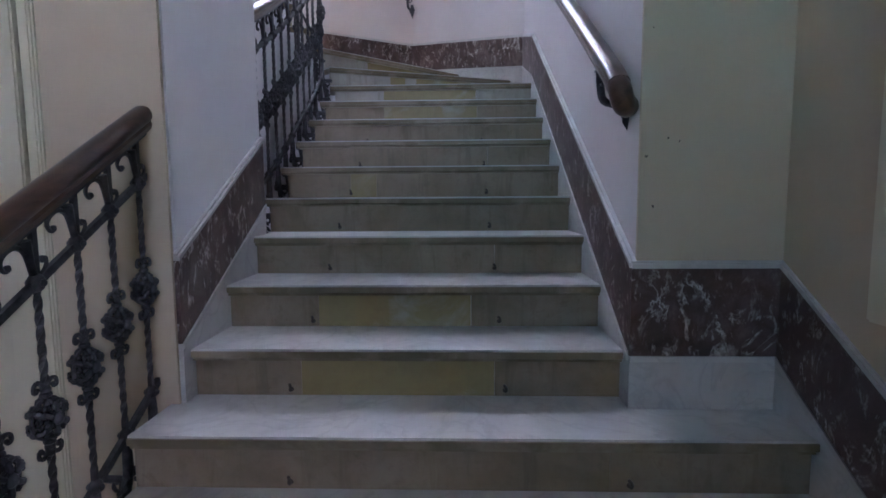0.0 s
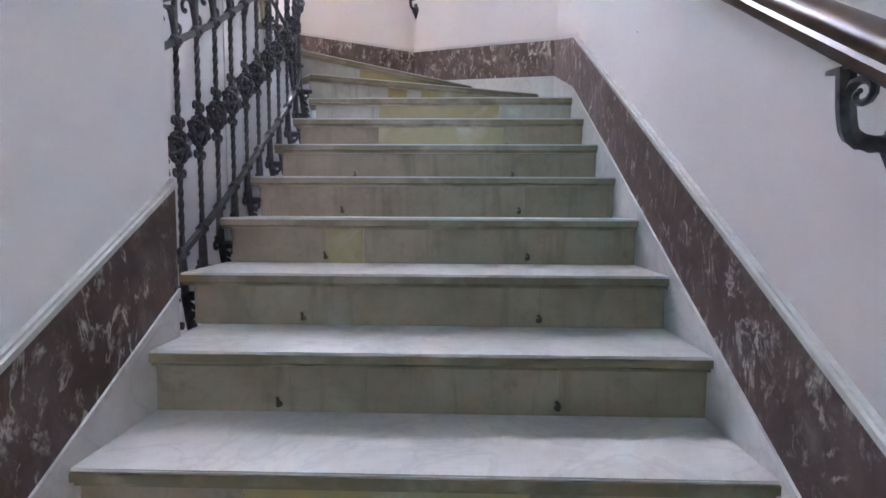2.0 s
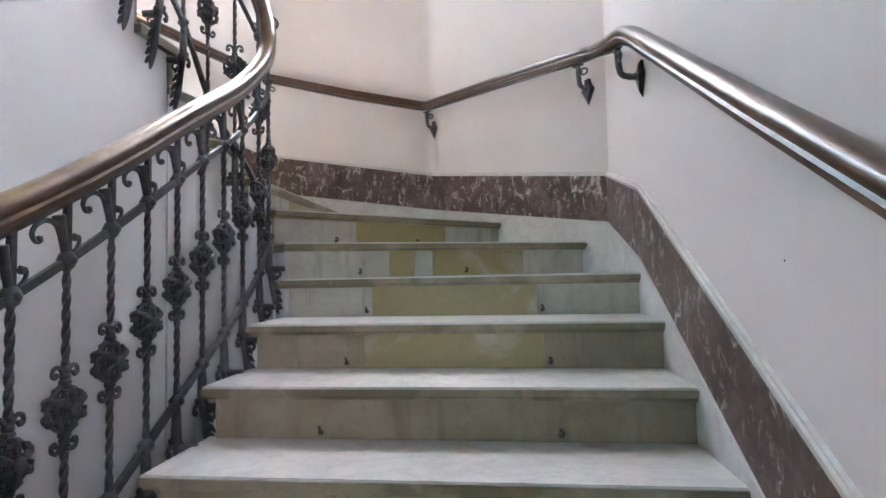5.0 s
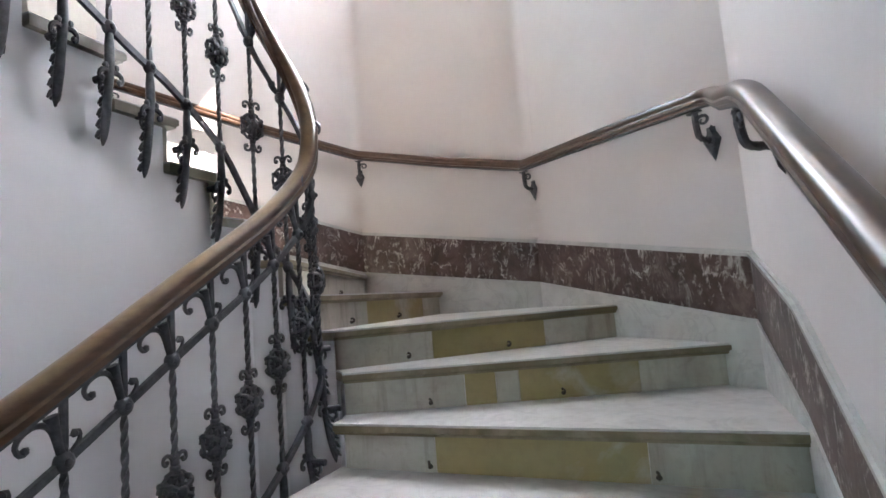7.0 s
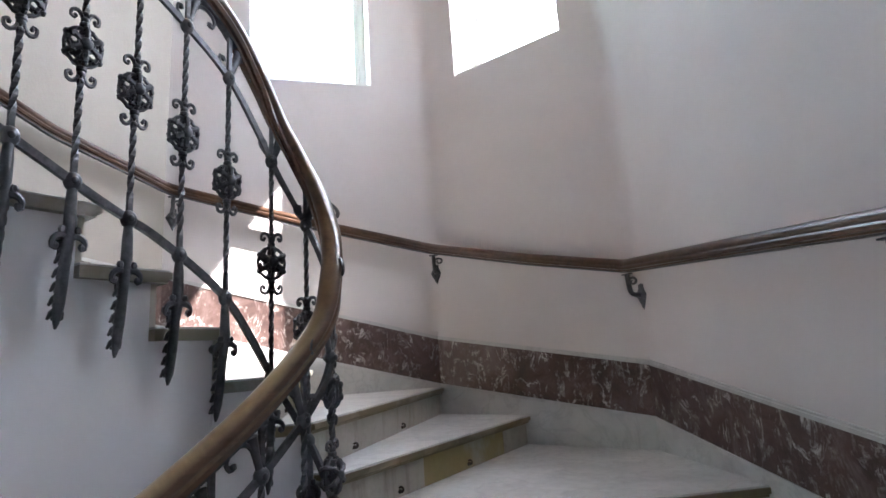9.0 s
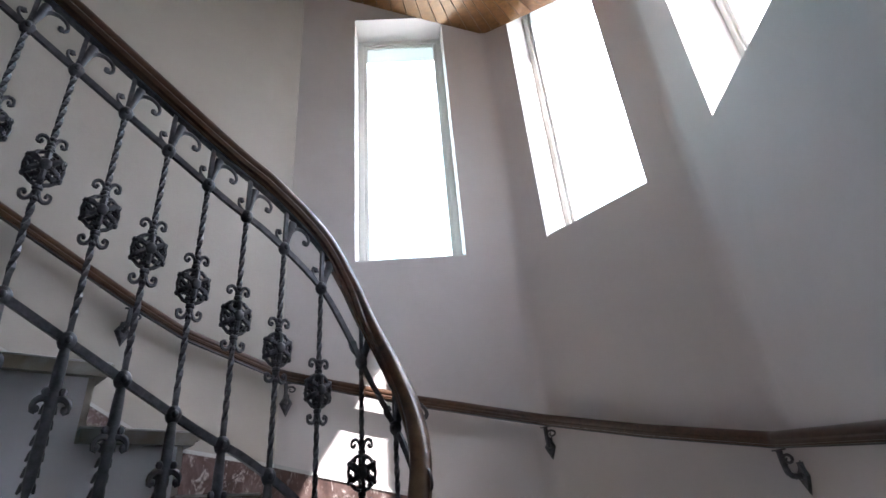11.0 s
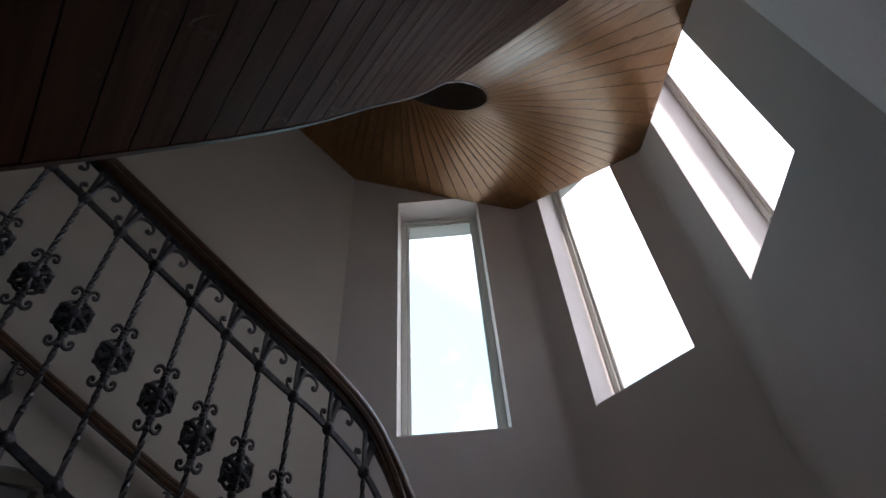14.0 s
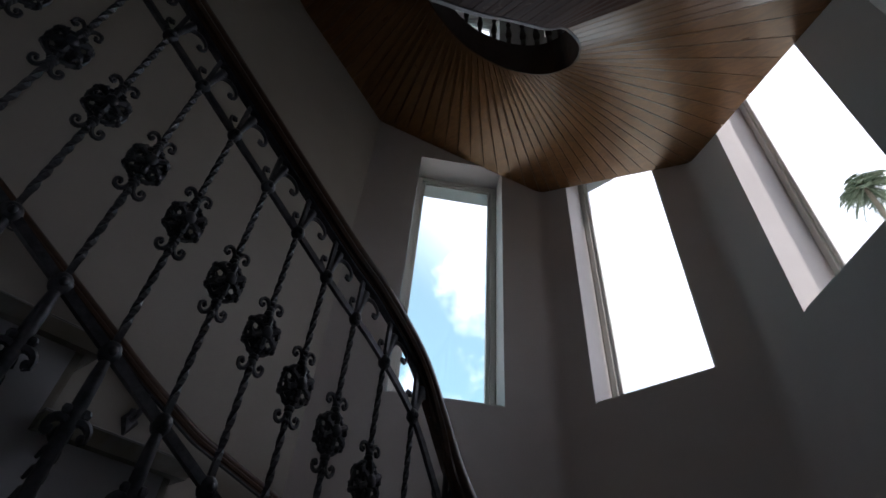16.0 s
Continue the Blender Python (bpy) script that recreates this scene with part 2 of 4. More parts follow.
def glass(name):
    m, nt, b = material(name)
    out = nt.nodes["Material Output"]
    tr, gl, fr, mx, po, sc = (nt.nodes.new(k) for k in ("ShaderNodeBsdfTransparent", "ShaderNodeBsdfGlossy", "ShaderNodeLayerWeight", "ShaderNodeMixShader", "ShaderNodeMath", "ShaderNodeMath"))
    gl.inputs["Roughness"].default_value = 0.02
    fr.inputs["Blend"].default_value = 0.5
    po.operation, sc.operation = 'POWER', 'MULTIPLY_ADD'
    po.inputs[1].default_value = 4.0
    sc.inputs[1].default_value, sc.inputs[2].default_value = 0.55, 0.04
    nt.links.new(fr.outputs["Facing"], po.inputs[0])
    nt.links.new(po.outputs[0], sc.inputs[0])
    nt.links.new(sc.outputs[0], mx.inputs[0])
    nt.links.new(tr.outputs[0], mx.inputs[1])
    nt.links.new(gl.outputs[0], mx.inputs[2])
    nt.links.new(mx.outputs[0], out.inputs["Surface"])
    return m


M_WALL = plaster("pinkish white plaster", (0.65, 0.610, 0.595), (0.575, 0.535, 0.52))
M_ENTRY = plaster("cream plaster", (0.59, 0.505, 0.375), (0.49, 0.415, 0.30))
M_SIDE = plaster("bluish white plaster", (0.77, 0.765, 0.785), (0.69, 0.685, 0.70))
M_CEIL = plaster("ceiling plaster", (0.75, 0.73, 0.70), (0.66, 0.64, 0.62))
M_MARBLE = marble("white marble", (0.575, 0.565, 0.545), (0.44, 0.44, 0.43), (0.30, 0.30, 0.30))
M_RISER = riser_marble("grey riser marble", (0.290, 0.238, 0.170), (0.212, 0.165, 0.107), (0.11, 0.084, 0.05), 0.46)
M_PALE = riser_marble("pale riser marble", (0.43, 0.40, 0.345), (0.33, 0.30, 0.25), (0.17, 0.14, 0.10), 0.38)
M_NOSE = stained_marble("worn nosing marble", (0.26, 0.22, 0.15), (0.17, 0.135, 0.078), 0.42)
M_NOSE_GREY = stained_marble("grey nosing marble", (0.34, 0.33, 0.30), (0.24, 0.22, 0.17), 0.42)
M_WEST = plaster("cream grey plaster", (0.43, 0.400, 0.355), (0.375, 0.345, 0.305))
M_YELLOW = stained_marble("yellow riser marble", (0.36, 0.325, 0.25), (0.285, 0.230, 0.105), 0.42, 0.36, 0.47)
M_RED = red_marble("red veined marble")
M_RAIL = wood("varnished rail wood", (0.036, 0.017, 0.010), (0.105, 0.053, 0.028), 0.31, 1, 0.04, 0.03, 0.02)
M_RAIL.node_tree.nodes["Principled BSDF"].inputs["Specular IOR Level"].default_value = 0.5
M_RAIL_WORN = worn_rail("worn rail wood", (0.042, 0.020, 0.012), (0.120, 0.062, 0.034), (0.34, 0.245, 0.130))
M_PLANK = wood("varnished soffit boards", (0.064, 0.028, 0.011), (0.245, 0.118, 0.042), 0.26, 0, 0.0)
M_PLANK.node_tree.nodes["Principled BSDF"].inputs["Specular Tint"].default_value = (1.0, 0.74, 0.50, 1)
M_PLANK.node_tree.nodes["Principled BSDF"].inputs["Specular IOR Level"].default_value = 1.0
M_PLANK_SHADED = scuffed_boards("shaded soffit boards", (0.036, 0.015, 0.009), (0.100, 0.045, 0.026))
M_DARK = wood("dark stair wood", (0.035, 0.016, 0.009), (0.075, 0.035, 0.02), 0.4, 2)
M_IRON = iron("wrought iron")
M_RUST = paint("rusty dark iron", (0.055, 0.042, 0.033), 0.7)
M_CREAM = paint("cream door paint", (0.66, 0.62, 0.47))
M_BLUE_LIT = paint("paint tinted for blue light", (0.42, 0.50, 0.60))
M_FRAME = paint("white window paint", (0.74, 0.74, 0.70))
M_BLIND = blind_cloth("pale roller blind", (0.72, 0.74, 0.72))
M_GLASS = glass("window glass")
M_GROUND = plaster("pale ground", (0.52, 0.50, 0.45), (0.43, 0.41, 0.37))
M_BARK = paint("palm bark", (0.20, 0.16, 0.12), 0.9)
M_LEAF = paint("palm leaf", (0.16, 0.20, 0.13), 0.7)


# ---------------------------------------------------------------- mesh helpers
def mesh_of(name, bm, mat, smooth=False):
    bmesh.ops.remove_doubles(bm, verts=bm.verts, dist=1e-6)
    bmesh.ops.recalc_face_normals(bm, faces=bm.faces)
    me = bpy.data.meshes.new(name)
    bm.to_mesh(me)
    bm.free()
    me.materials.append(mat)
    if smooth:
        me.shade_smooth()
        me.set_sharp_from_angle(angle=radians(40))
    return me


def part(name, bm, mat, parent=None, label="", smooth=False):
    me = bm if isinstance(bm, bpy.types.Mesh) else mesh_of(name, bm, mat, smooth)
    ob = new(name, me)
    if parent:
        ob.parent = parent
    return tagged(ob, label)


def solid(bm, bottom, top):
    """A closed body between two rings of the same number of points."""
    a = [bm.verts.new(p) for p in bottom]
    b = [bm.verts.new(p) for p in top]
    n = len(a)
    bm.faces.new(a[::-1])
    bm.faces.new(b)
    for i in range(n):
        bm.faces.new((a[i], a[(i + 1) % n], b[(i + 1) % n], b[i]))
    return a, b


def box(bm, x0, x1, y0, y1, z0, z1):
    r = [(x0, y0), (x1, y0), (x1, y1), (x0, y1)]
    return solid(bm, [(*p, z0) for p in r], [(*p, z1) for p in r])


def prism(bm, ring, z0, z1):
    return solid(bm, [(*p, z0) for p in ring], [(*p, z1) for p in ring])


def sweep(bm, path, profile, closed_ends=True, up=Vector((0, 0, 1))):
    """A profile (across, up) carried along a path; it stays upright."""
    pts = [Vector(p) for p in path]
    rings = []
    for i, p in enumerate(pts):
        d = (pts[min(i + 1, len(pts) - 1)] - pts[max(i - 1, 0)])
        flat = Vector((d.x, d.y, 0))
        side = Vector((flat.y, -flat.x, 0)).normalized() if flat.length > 1e-5 else Vector((1, 0, 0))
        nrm = side.cross(d.normalized()).normalized()
        k = 1.0
        if 0 < i < len(pts) - 1:
            e = pts[i] - pts[i - 1]
            e = Vector((e.x, e.y, 0))
            if e.length > 1e-5 and flat.length > 1e-5:
                k = 1 / max(0.5, abs(e.normalized().dot(flat.normalized())))
        rings.append([bm.verts.new(p + side * (a * k) + nrm * b) for a, b in profile])
    n = len(profile)
    for r, s in zip(rings, rings[1:]):
        for i in range(n):
            bm.faces.new((r[i], r[(i + 1) % n], s[(i + 1) % n], s[i]))
    if closed_ends:
        bm.faces.new(rings[0][::-1])
        bm.faces.new(rings[-1])


def tube(bm, path, radius, sides=6):
    """A round bar along any path; radius is a number or one for each point."""
    pts = [Vector(p) for p in path]
    ref = Vector((0.31, 0.87, 0.2))
    rings = []
    for i, p in enumerate(pts):
        d = (pts[min(i + 1, len(pts) - 1)] - pts[max(i - 1, 0)]).normalized()
        u = d.cross(ref).normalized()
        w = d.cross(u)
        r = radius[i] if isinstance(radius, (list, tuple)) else radius
        rings.append([bm.verts.new(p + (u * math.cos(a) + w * math.sin(a)) * r)
                      for a in (math.tau * k / sides for k in range(sides))])
    for r, s in zip(rings, rings[1:]):
        for i in range(sides):
            bm.faces.new((r[i], r[(i + 1) % sides], s[(i + 1) % sides], s[i]))
    bm.faces.new(rings[0][::-1])
    bm.faces.new(rings[-1])


def ball(bm, centre, rx, ry, rz, seg=10, rings=6):
    m = Matrix.Translation(centre) @ Matrix.Diagonal((rx, ry, rz, 1))
    bmesh.ops.create_uvsphere(bm, u_segments=seg, v_segments=rings, radius=1, matrix=m)


def lathe(bm, profile, centre=(0, 0, 0), seg=12):
    """A turned body from (radius, height) pairs."""
    c = Vector(centre)
    rings = [[bm.verts.new(c + Vector((r * math.cos(a), r * math.sin(a), h)))
              for a in (math.tau * k / seg for k in range(seg))] for r, h in profile]
    for r, s in zip(rings, rings[1:]):
        for i in range(seg):
            bm.faces.new((r[i], r[(i + 1) % seg], s[(i + 1) % seg], s[i]))
    bm.faces.new(rings[0][::-1])
    bm.faces.new(rings[-1])


def smooth_path(knots, step=0.05):
    """A Catmull-Rom line through the knots."""
    k = [Vector(p) for p in knots]
    k = [k[0] * 2 - k[1], *k, k[-1] * 2 - k[-2]]
    out = []
    for i in range(1, len(k) - 2):
        n = max(1, round((k[i + 1] - k[i]).length / step))
        for j in range(n):
            t = j / n
            a, b, c, d = k[i - 1:i + 3]
            out.append(0.5 * ((2 * b) + (c - a) * t + (2 * a - 5 * b + 4 * c - d) * t * t + (3 * b - a - 3 * c + d) * t ** 3))
    out.append(k[-2])
    return out


# ---------------------------------------------------------------- walls
INNER = [(XR + 0.01, Y_PIER + 0.012), C1, C2, C3, C4, (X_FAR, -4.6)]
OUTER = offset(INNER, -THICK)
TOP_Z = 11.8
UP_SILL, UP_HEAD = 10.0, 11.3
SILL = 4.56
HEADS = {1: 7.22, 2: 7.22, 3: 7.22}
OPEN_U = {1: (0.241, 0.756), 2: (0.203, 0.791), 3: (0.227, 0.711)}


def wall_piece(bm, i, u0, u1, z0, z1):
    a, b = lerp(INNER[i], INNER[i + 1], u0), lerp(INNER[i], INNER[i + 1], u1)
    c, d = lerp(OUTER[i], OUTER[i + 1], u1), lerp(OUTER[i], OUTER[i + 1], u0)
    prism(bm, [a, b, c, d], z0, z1)


def opening_quad(i, u):
    """Inner point of an opening's side, and the point straight behind it at the wall's outer face."""
    a = Vector(lerp(INNER[i], INNER[i + 1], u))
    d = (Vector(INNER[i + 1]) - Vector(INNER[i])).normalized()
    return a, a + Vector((d.y, -d.x)) * THICK


def panel_wall(i, name):
    bm = bmesh.new()
    (u0, u1), head = OPEN_U[i], HEADS[i]
    (a0, b0), (a1, b1) = opening_quad(i, u0), opening_quad(i, u1)
    A, B, C, D = (Vector(p) for p in (INNER[i], INNER[i + 1], OUTER[i + 1], OUTER[i]))
    holes = [(SILL, head)] + ([(UP_SILL, UP_HEAD)] if i > 1 else [])
    levels = [FLOOR_Z - 0.3, *(z for h in holes for z in h), TOP_Z]
    for z0, z1 in zip(levels[::2], levels[1::2]):
        prism(bm, [A, B, C, D], z0, z1)
    for z0, z1 in holes:
        prism(bm, [A, a0, b0, D], z0, z1)
        prism(bm, [a1, B, C, b1], z0, z1)
    tagged(part(name, bm, M_WALL), "pinkish white plastered bay wall with a tall window opening", "wall", kind="structure")


for i, name in ((1, "wall_bay_east"), (2, "wall_bay_middle"), (3, "wall_bay_west")):
    panel_wall(i, name)
bm = bmesh.new()
wall_piece(bm, 0, 0, 1, FLOOR_Z - 0.3, TOP_Z)
tagged(part("wall_stair_east", bm, M_WALL), "pinkish white plastered wall beside the marble flight", "wall", kind="structure")
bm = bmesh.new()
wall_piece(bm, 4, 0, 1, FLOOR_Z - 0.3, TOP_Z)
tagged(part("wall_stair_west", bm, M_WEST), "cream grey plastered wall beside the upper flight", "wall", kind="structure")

# entrance hall
bm = bmesh.new()
box(bm, 1.17, 1.60, -4.6, Y_PIER, FLOOR_Z - 0.3, TOP_Z)
tagged(part("wall_hall_east", bm, M_ENTRY), "grey cream plastered wall of the lower hall", "wall", kind="structure")
bm = bmesh.new()
box(bm, XR + 0.01, 1.60, Y_PIER, Y_PIER + 0.012, FLOOR_Z - 0.3, TOP_Z)
tagged(part("wall_pillar", bm, M_ENTRY), "cream plastered wall return with small chips", "wall", kind="structure")
# the opening is unseen, added and sized to let light into the hall
bm = bmesh.new()
box(bm, -3.3, -0.75, -5.0, -4.6, FLOOR_Z - 0.3, TOP_Z)
box(bm, 0.15, 1.6, -5.0, -4.6, FLOOR_Z - 0.3, TOP_Z)
box(bm, -0.75, 0.15, -5.0, -4.6, FLOOR_Z - 0.3, 2.1)
box(bm, -0.75, 0.15, -5.0, -4.6, 2.75, TOP_Z)
tagged(part("wall_hall_south", bm, M_ENTRY), "cream plastered wall with an unseen opening added to light the hall", "wall", kind="structure")
bm = bmesh.new()
PIER_X = -0.78
box(bm, -1.50, PIER_X - 0.001, Y_PIER, Y_PIER + 0.015, FLOOR_Z - 0.3, 3.9)
box(bm, -2.89, -2.45, Y_PIER, Y_PIER + 0.30, FLOOR_Z - 0.3, 3.9)
box(bm, -2.45, -1.50, Y_PIER, Y_PIER + 0.30, 1.75, 3.9)
tagged(part("wall_hall_north", bm, M_ENTRY), "cream plastered wall with a panelled door", "wall", kind="structure")
bm = bmesh.new()
a, b = box(bm, -1.49, PIER_X, Y_PIER + 0.016, -0.13, FLOOR_Z - 0.3, 3.9)
bmesh.ops.bevel(bm, geom=[e for e in bm.edges if abs(e.verts[0].co.z - e.verts[1].co.z) > 1 and e.verts[0].co.x > -1], offset=0.012, segments=2, affect='EDGES')
tagged(part("wall_pier", bm, M_SIDE), "white plastered pier between the flights", "wall", kind="structure")

bm = bmesh.new()
box(bm, -3.4, 1.7, -5.0, 4.2, FLOOR_Z - 0.25, FLOOR_Z)
tagged(part("floor", bm, M_MARBLE), "pale marble floor of the lower hall", "floor", kind="structure")
bm = bmesh.new()
prism(bm, [(1.6, -5.0), (1.6, Y_PIER + 0.35), *[tuple(p) for p in OUTER[1:5]], (-3.31, -5.0)], TOP_Z, TOP_Z + 0.2)
tagged(part("ceiling", bm, M_CEIL), "plain white ceiling above the stairwell", "ceiling", kind="structure")
bm = bmesh.new()
box(bm, -2.89, -0.42, -4.6, -0.60, 3.72, 4.02)
box(bm, -0.42, 1.17, -4.6, -0.30, 3.31, 4.02)
tagged(part("ceiling_hall", bm, M_CEIL), "plain white ceiling under the upper landing", "ceiling", kind="structure")

# unseen slab, added to keep light from above off the west wall
bm = bmesh.new()
box(bm, -2.89, 1.17, -4.6, -0.002, 8.89, 9.30)
tagged(part("ceiling_landing", bm, M_CEIL), "plain white underside of an unseen landing added to block upper light", "ceiling", kind="structure")


# plaster rounded out in the corners of the bay
def cove(corner, before, after, z0, reach=0.06):
    c, a, b = Vector(corner), Vector(before), Vector(after)
    p, q = c + (a - c).normalized() * reach, c + (b - c).normalized() * reach
    inward = ((a - c).normalized() + (b - c).normalized()).normalized()
    line = [p.lerp(c, t).lerp(c.lerp(q, t), t) + inward * 0.0006 for t in (k / 8 for k in range(9))]
    bm = bmesh.new()
    ring = [p - inward * 0.004, *line, q - inward * 0.004, c - inward * 0.001]
    prism(bm, ring, z0, TOP_Z - 0.01)
    tagged(part("trim_corner", bm, M_WALL, smooth=True), "rounded plaster in the corner of the bay", "wall", kind="structure")


for k, z0 in ((2, 2.51), (3, 2.75)):
    cove(INNER[k], INNER[k - 1], INNER[k + 1], z0)


# ---------------------------------------------------------------- windows
def window(name, i, sill, head, transom):
    win = tagged(new(name), "tall white-painted casement window with a deep sunlit reveal", "window", kind="structure")
    (u0, u1) = OPEN_U[i]
    d = (Vector(INNER[i + 1]) - Vector(INNER[i]))
    length = d.length
    d.normalize()
    out = Vector((d.y, -d.x))
    o = Vector(lerp(INNER[i], INNER[i + 1], u0)) + out * 0.27
    w = (u1 - u0) * length

    def bar(nm, s0, s1, z0, z1, q0, q1, parent, mat=M_FRAME):
        bm = bmesh.new()
        ring = [o + d * s0 + out * q0, o + d * s1 + out * q0, o + d * s1 + out * q1, o + d * s0 + out * q1]
        prism(bm, ring, z0, z1)
        bmesh.ops.bevel(bm, geom=list(bm.edges), offset=0.004, segments=1, affect='EDGES')
        return part(nm, bm, mat, parent)
    f = 0.05
    bar("window_frame", 0.001, f, sill, head, 0, 0.07, win)
    for s in ((w - f, w - 0.001, sill, head), (f, w - f, sill, sill + f), (f, w - f, head - f, head)):
        bar("window_frame", *s, 0, 0.07, win)
    sash = 0.035
    z0, z1 = sill + f, head - f
    for s in ((f, f + sash, z0, z1), (w - f - sash, w - f, z0, z1), (f + sash, w - f - sash, z0, z0 + sash), (f + sash, w - f - sash, z1 - sash, z1)):
        bar("sash", *s, 0.012, 0.058, win)
    bm = bmesh.new()
    prism(bm, [o + d * (f + sash) + out * 0.033, o + d * (w - f - sash) + out * 0.033, o + d * (w - f - sash) + out * 0.037, o + d * (f + sash) + out * 0.037], z0 + sash, z1 - sash)
    pane = part("pane", bm, M_GLASS, win)
    pane.visible_shadow = False
    bar("blind", f + sash, w - f - sash, z1 - sash - transom, z1 - sash, 0.020, 0.026, win, M_BLIND)
    bar("window_sill", 0.002, w - 0.002, sill, sill + 0.02, -0.26, -0.003, win, M_FRAME)


window("window_1", 3, SILL, HEADS[3], 0.19)
window("window_2", 2, SILL, HEADS[2], 0.19)
window("window_3", 1, SILL, HEADS[1], 0.19)
window("window_4", 3, UP_SILL, UP_HEAD, 0.12)
window("window_5", 2, UP_SILL, UP_HEAD, 0.12)

# ---------------------------------------------------------------- stairs
def arc_pt(deg):
    return (WX + WR * math.cos(radians(deg)), WY + WR * math.sin(radians(deg)))


# outer and inner ends of the nosings; the winders fan round the well
OUT_PTS = {10: (XR, 1.485), 11: lerp(C1, C2, 0.087), 12: lerp(C1, C2, 0.518), 13: lerp(C2, C3, 0.529), 14: lerp(C2, C3, 0.985),
           15: lerp(C3, C4, 0.48), 16: lerp(C3, C4, 0.90), 17: (X_FAR, 1.25)}
IN_DEG = {11: 25, 12: 60, 13: 95, 14: 125, 15: 157}
IN_Y = {16: 1.41, 17: 1.205, 18: 0.995, 19: 0.735}
CORNERS = {11: [], 12: [C2], 13: [], 14: [C3], 15: [], 16: [C4]}
LAST = 23
XLOW = -0.81                     # free end of the lowest steps


def nosing(n):
    """Inner and outer end of a nosing, in plan."""
    if n <= 1:
        return (XLOW, nose_y(n)), (1.17, nose_y(n))
    if n <= 4:
        return (PIER_X, nose_y(n)), (XR, nose_y(n))
    if n <= 9:
        return (XL, nose_y(n)), (XR, nose_y(n))
    if n == 10:
        return (XL, 1.50), OUT_PTS[10]
    if n <= 15:
        return arc_pt(IN_DEG[n]), OUT_PTS[n]
    y = 1.25 - (n - 17) * GOING
    return (XL2, IN_Y.get(n, y + 0.09)), (OUT_PTS[16] if n == 16 else (X_FAR, y))


def step_ring(n):
    """Plan of a tread, its nosing first."""
    (i0, o0), (i1, o1) = nosing(n), nosing(n + 1)
    if n < 10 or n >= 17:
        if n == 1:
            yb = nose_y(2) + 0.046
            return [(XLOW, nose_y(1)), (1.17, nose_y(1)), (1.17, Y_PIER), (XR, Y_PIER), (XR, yb), (PIER_X, yb), (PIER_X, Y_PIER), (XLOW, Y_PIER)]
        return [i0, o0, (o0[0], o1[1]), (i0[0], i1[1])]
    ring = [i0, o0]
    if n == 10:
        ring += [C1, o1, i1, arc_pt(12), arc_pt(0)]
    elif n == 16:
        ring += [C4, o1, i1]
    elif n == 15:
        ring += [*CORNERS[n], o1, i1, arc_pt(180), arc_pt(169)]
    else:
        a, b = IN_DEG[n], IN_DEG[n + 1]
        ring += [*CORNERS[n], o1, i1, arc_pt(a + (b - a) * 2 / 3), arc_pt(a + (b - a) / 3)]
    return ring


stair = tagged(new("staircase"), "white marble staircase with worn treads and yellow-patched risers", "staircase", kind="structure")
SLAB, LIP = 0.042, 0.007
# stretches of each riser that are yellowed slabs, as shares of its width
YELLOW = {0: [(0.30, 0.62)], 2: [(0.26, 0.71)], 3: [(0.25, 0.66)], 6: [(0.235, 0.33)], 9: [(0.28, 0.72)], 10: [(0.25, 0.72)],
          11: [(0.31, 0.39), (0.45, 0.76)], 12: [(0.30, 0.70)], 13: [(0.33, 0.80)], 15: [(0.30, 0.65)]}


def hook_mesh():
    """Stubby eye of a carpet rod: a rusty post with a bent loop."""
    bm = bmesh.new()
    ball(bm, (0, -0.004, 0), 0.013, 0.008, 0.012, 8, 5)
    tube(bm, [(0, 0.006, 0), (0, -0.016, 0.002)], 0.009, 6)
    tube(bm, smooth_path([(0, -0.014, -0.004), (0.004, -0.022, 0.006), (0.002, -0.021, 0.020), (-0.004, -0.013, 0.026), (-0.005, -0.006, 0.020)], 0.006), 0.0062, 6)
    return mesh_of("rod_eye", bm, M_RUST, True)


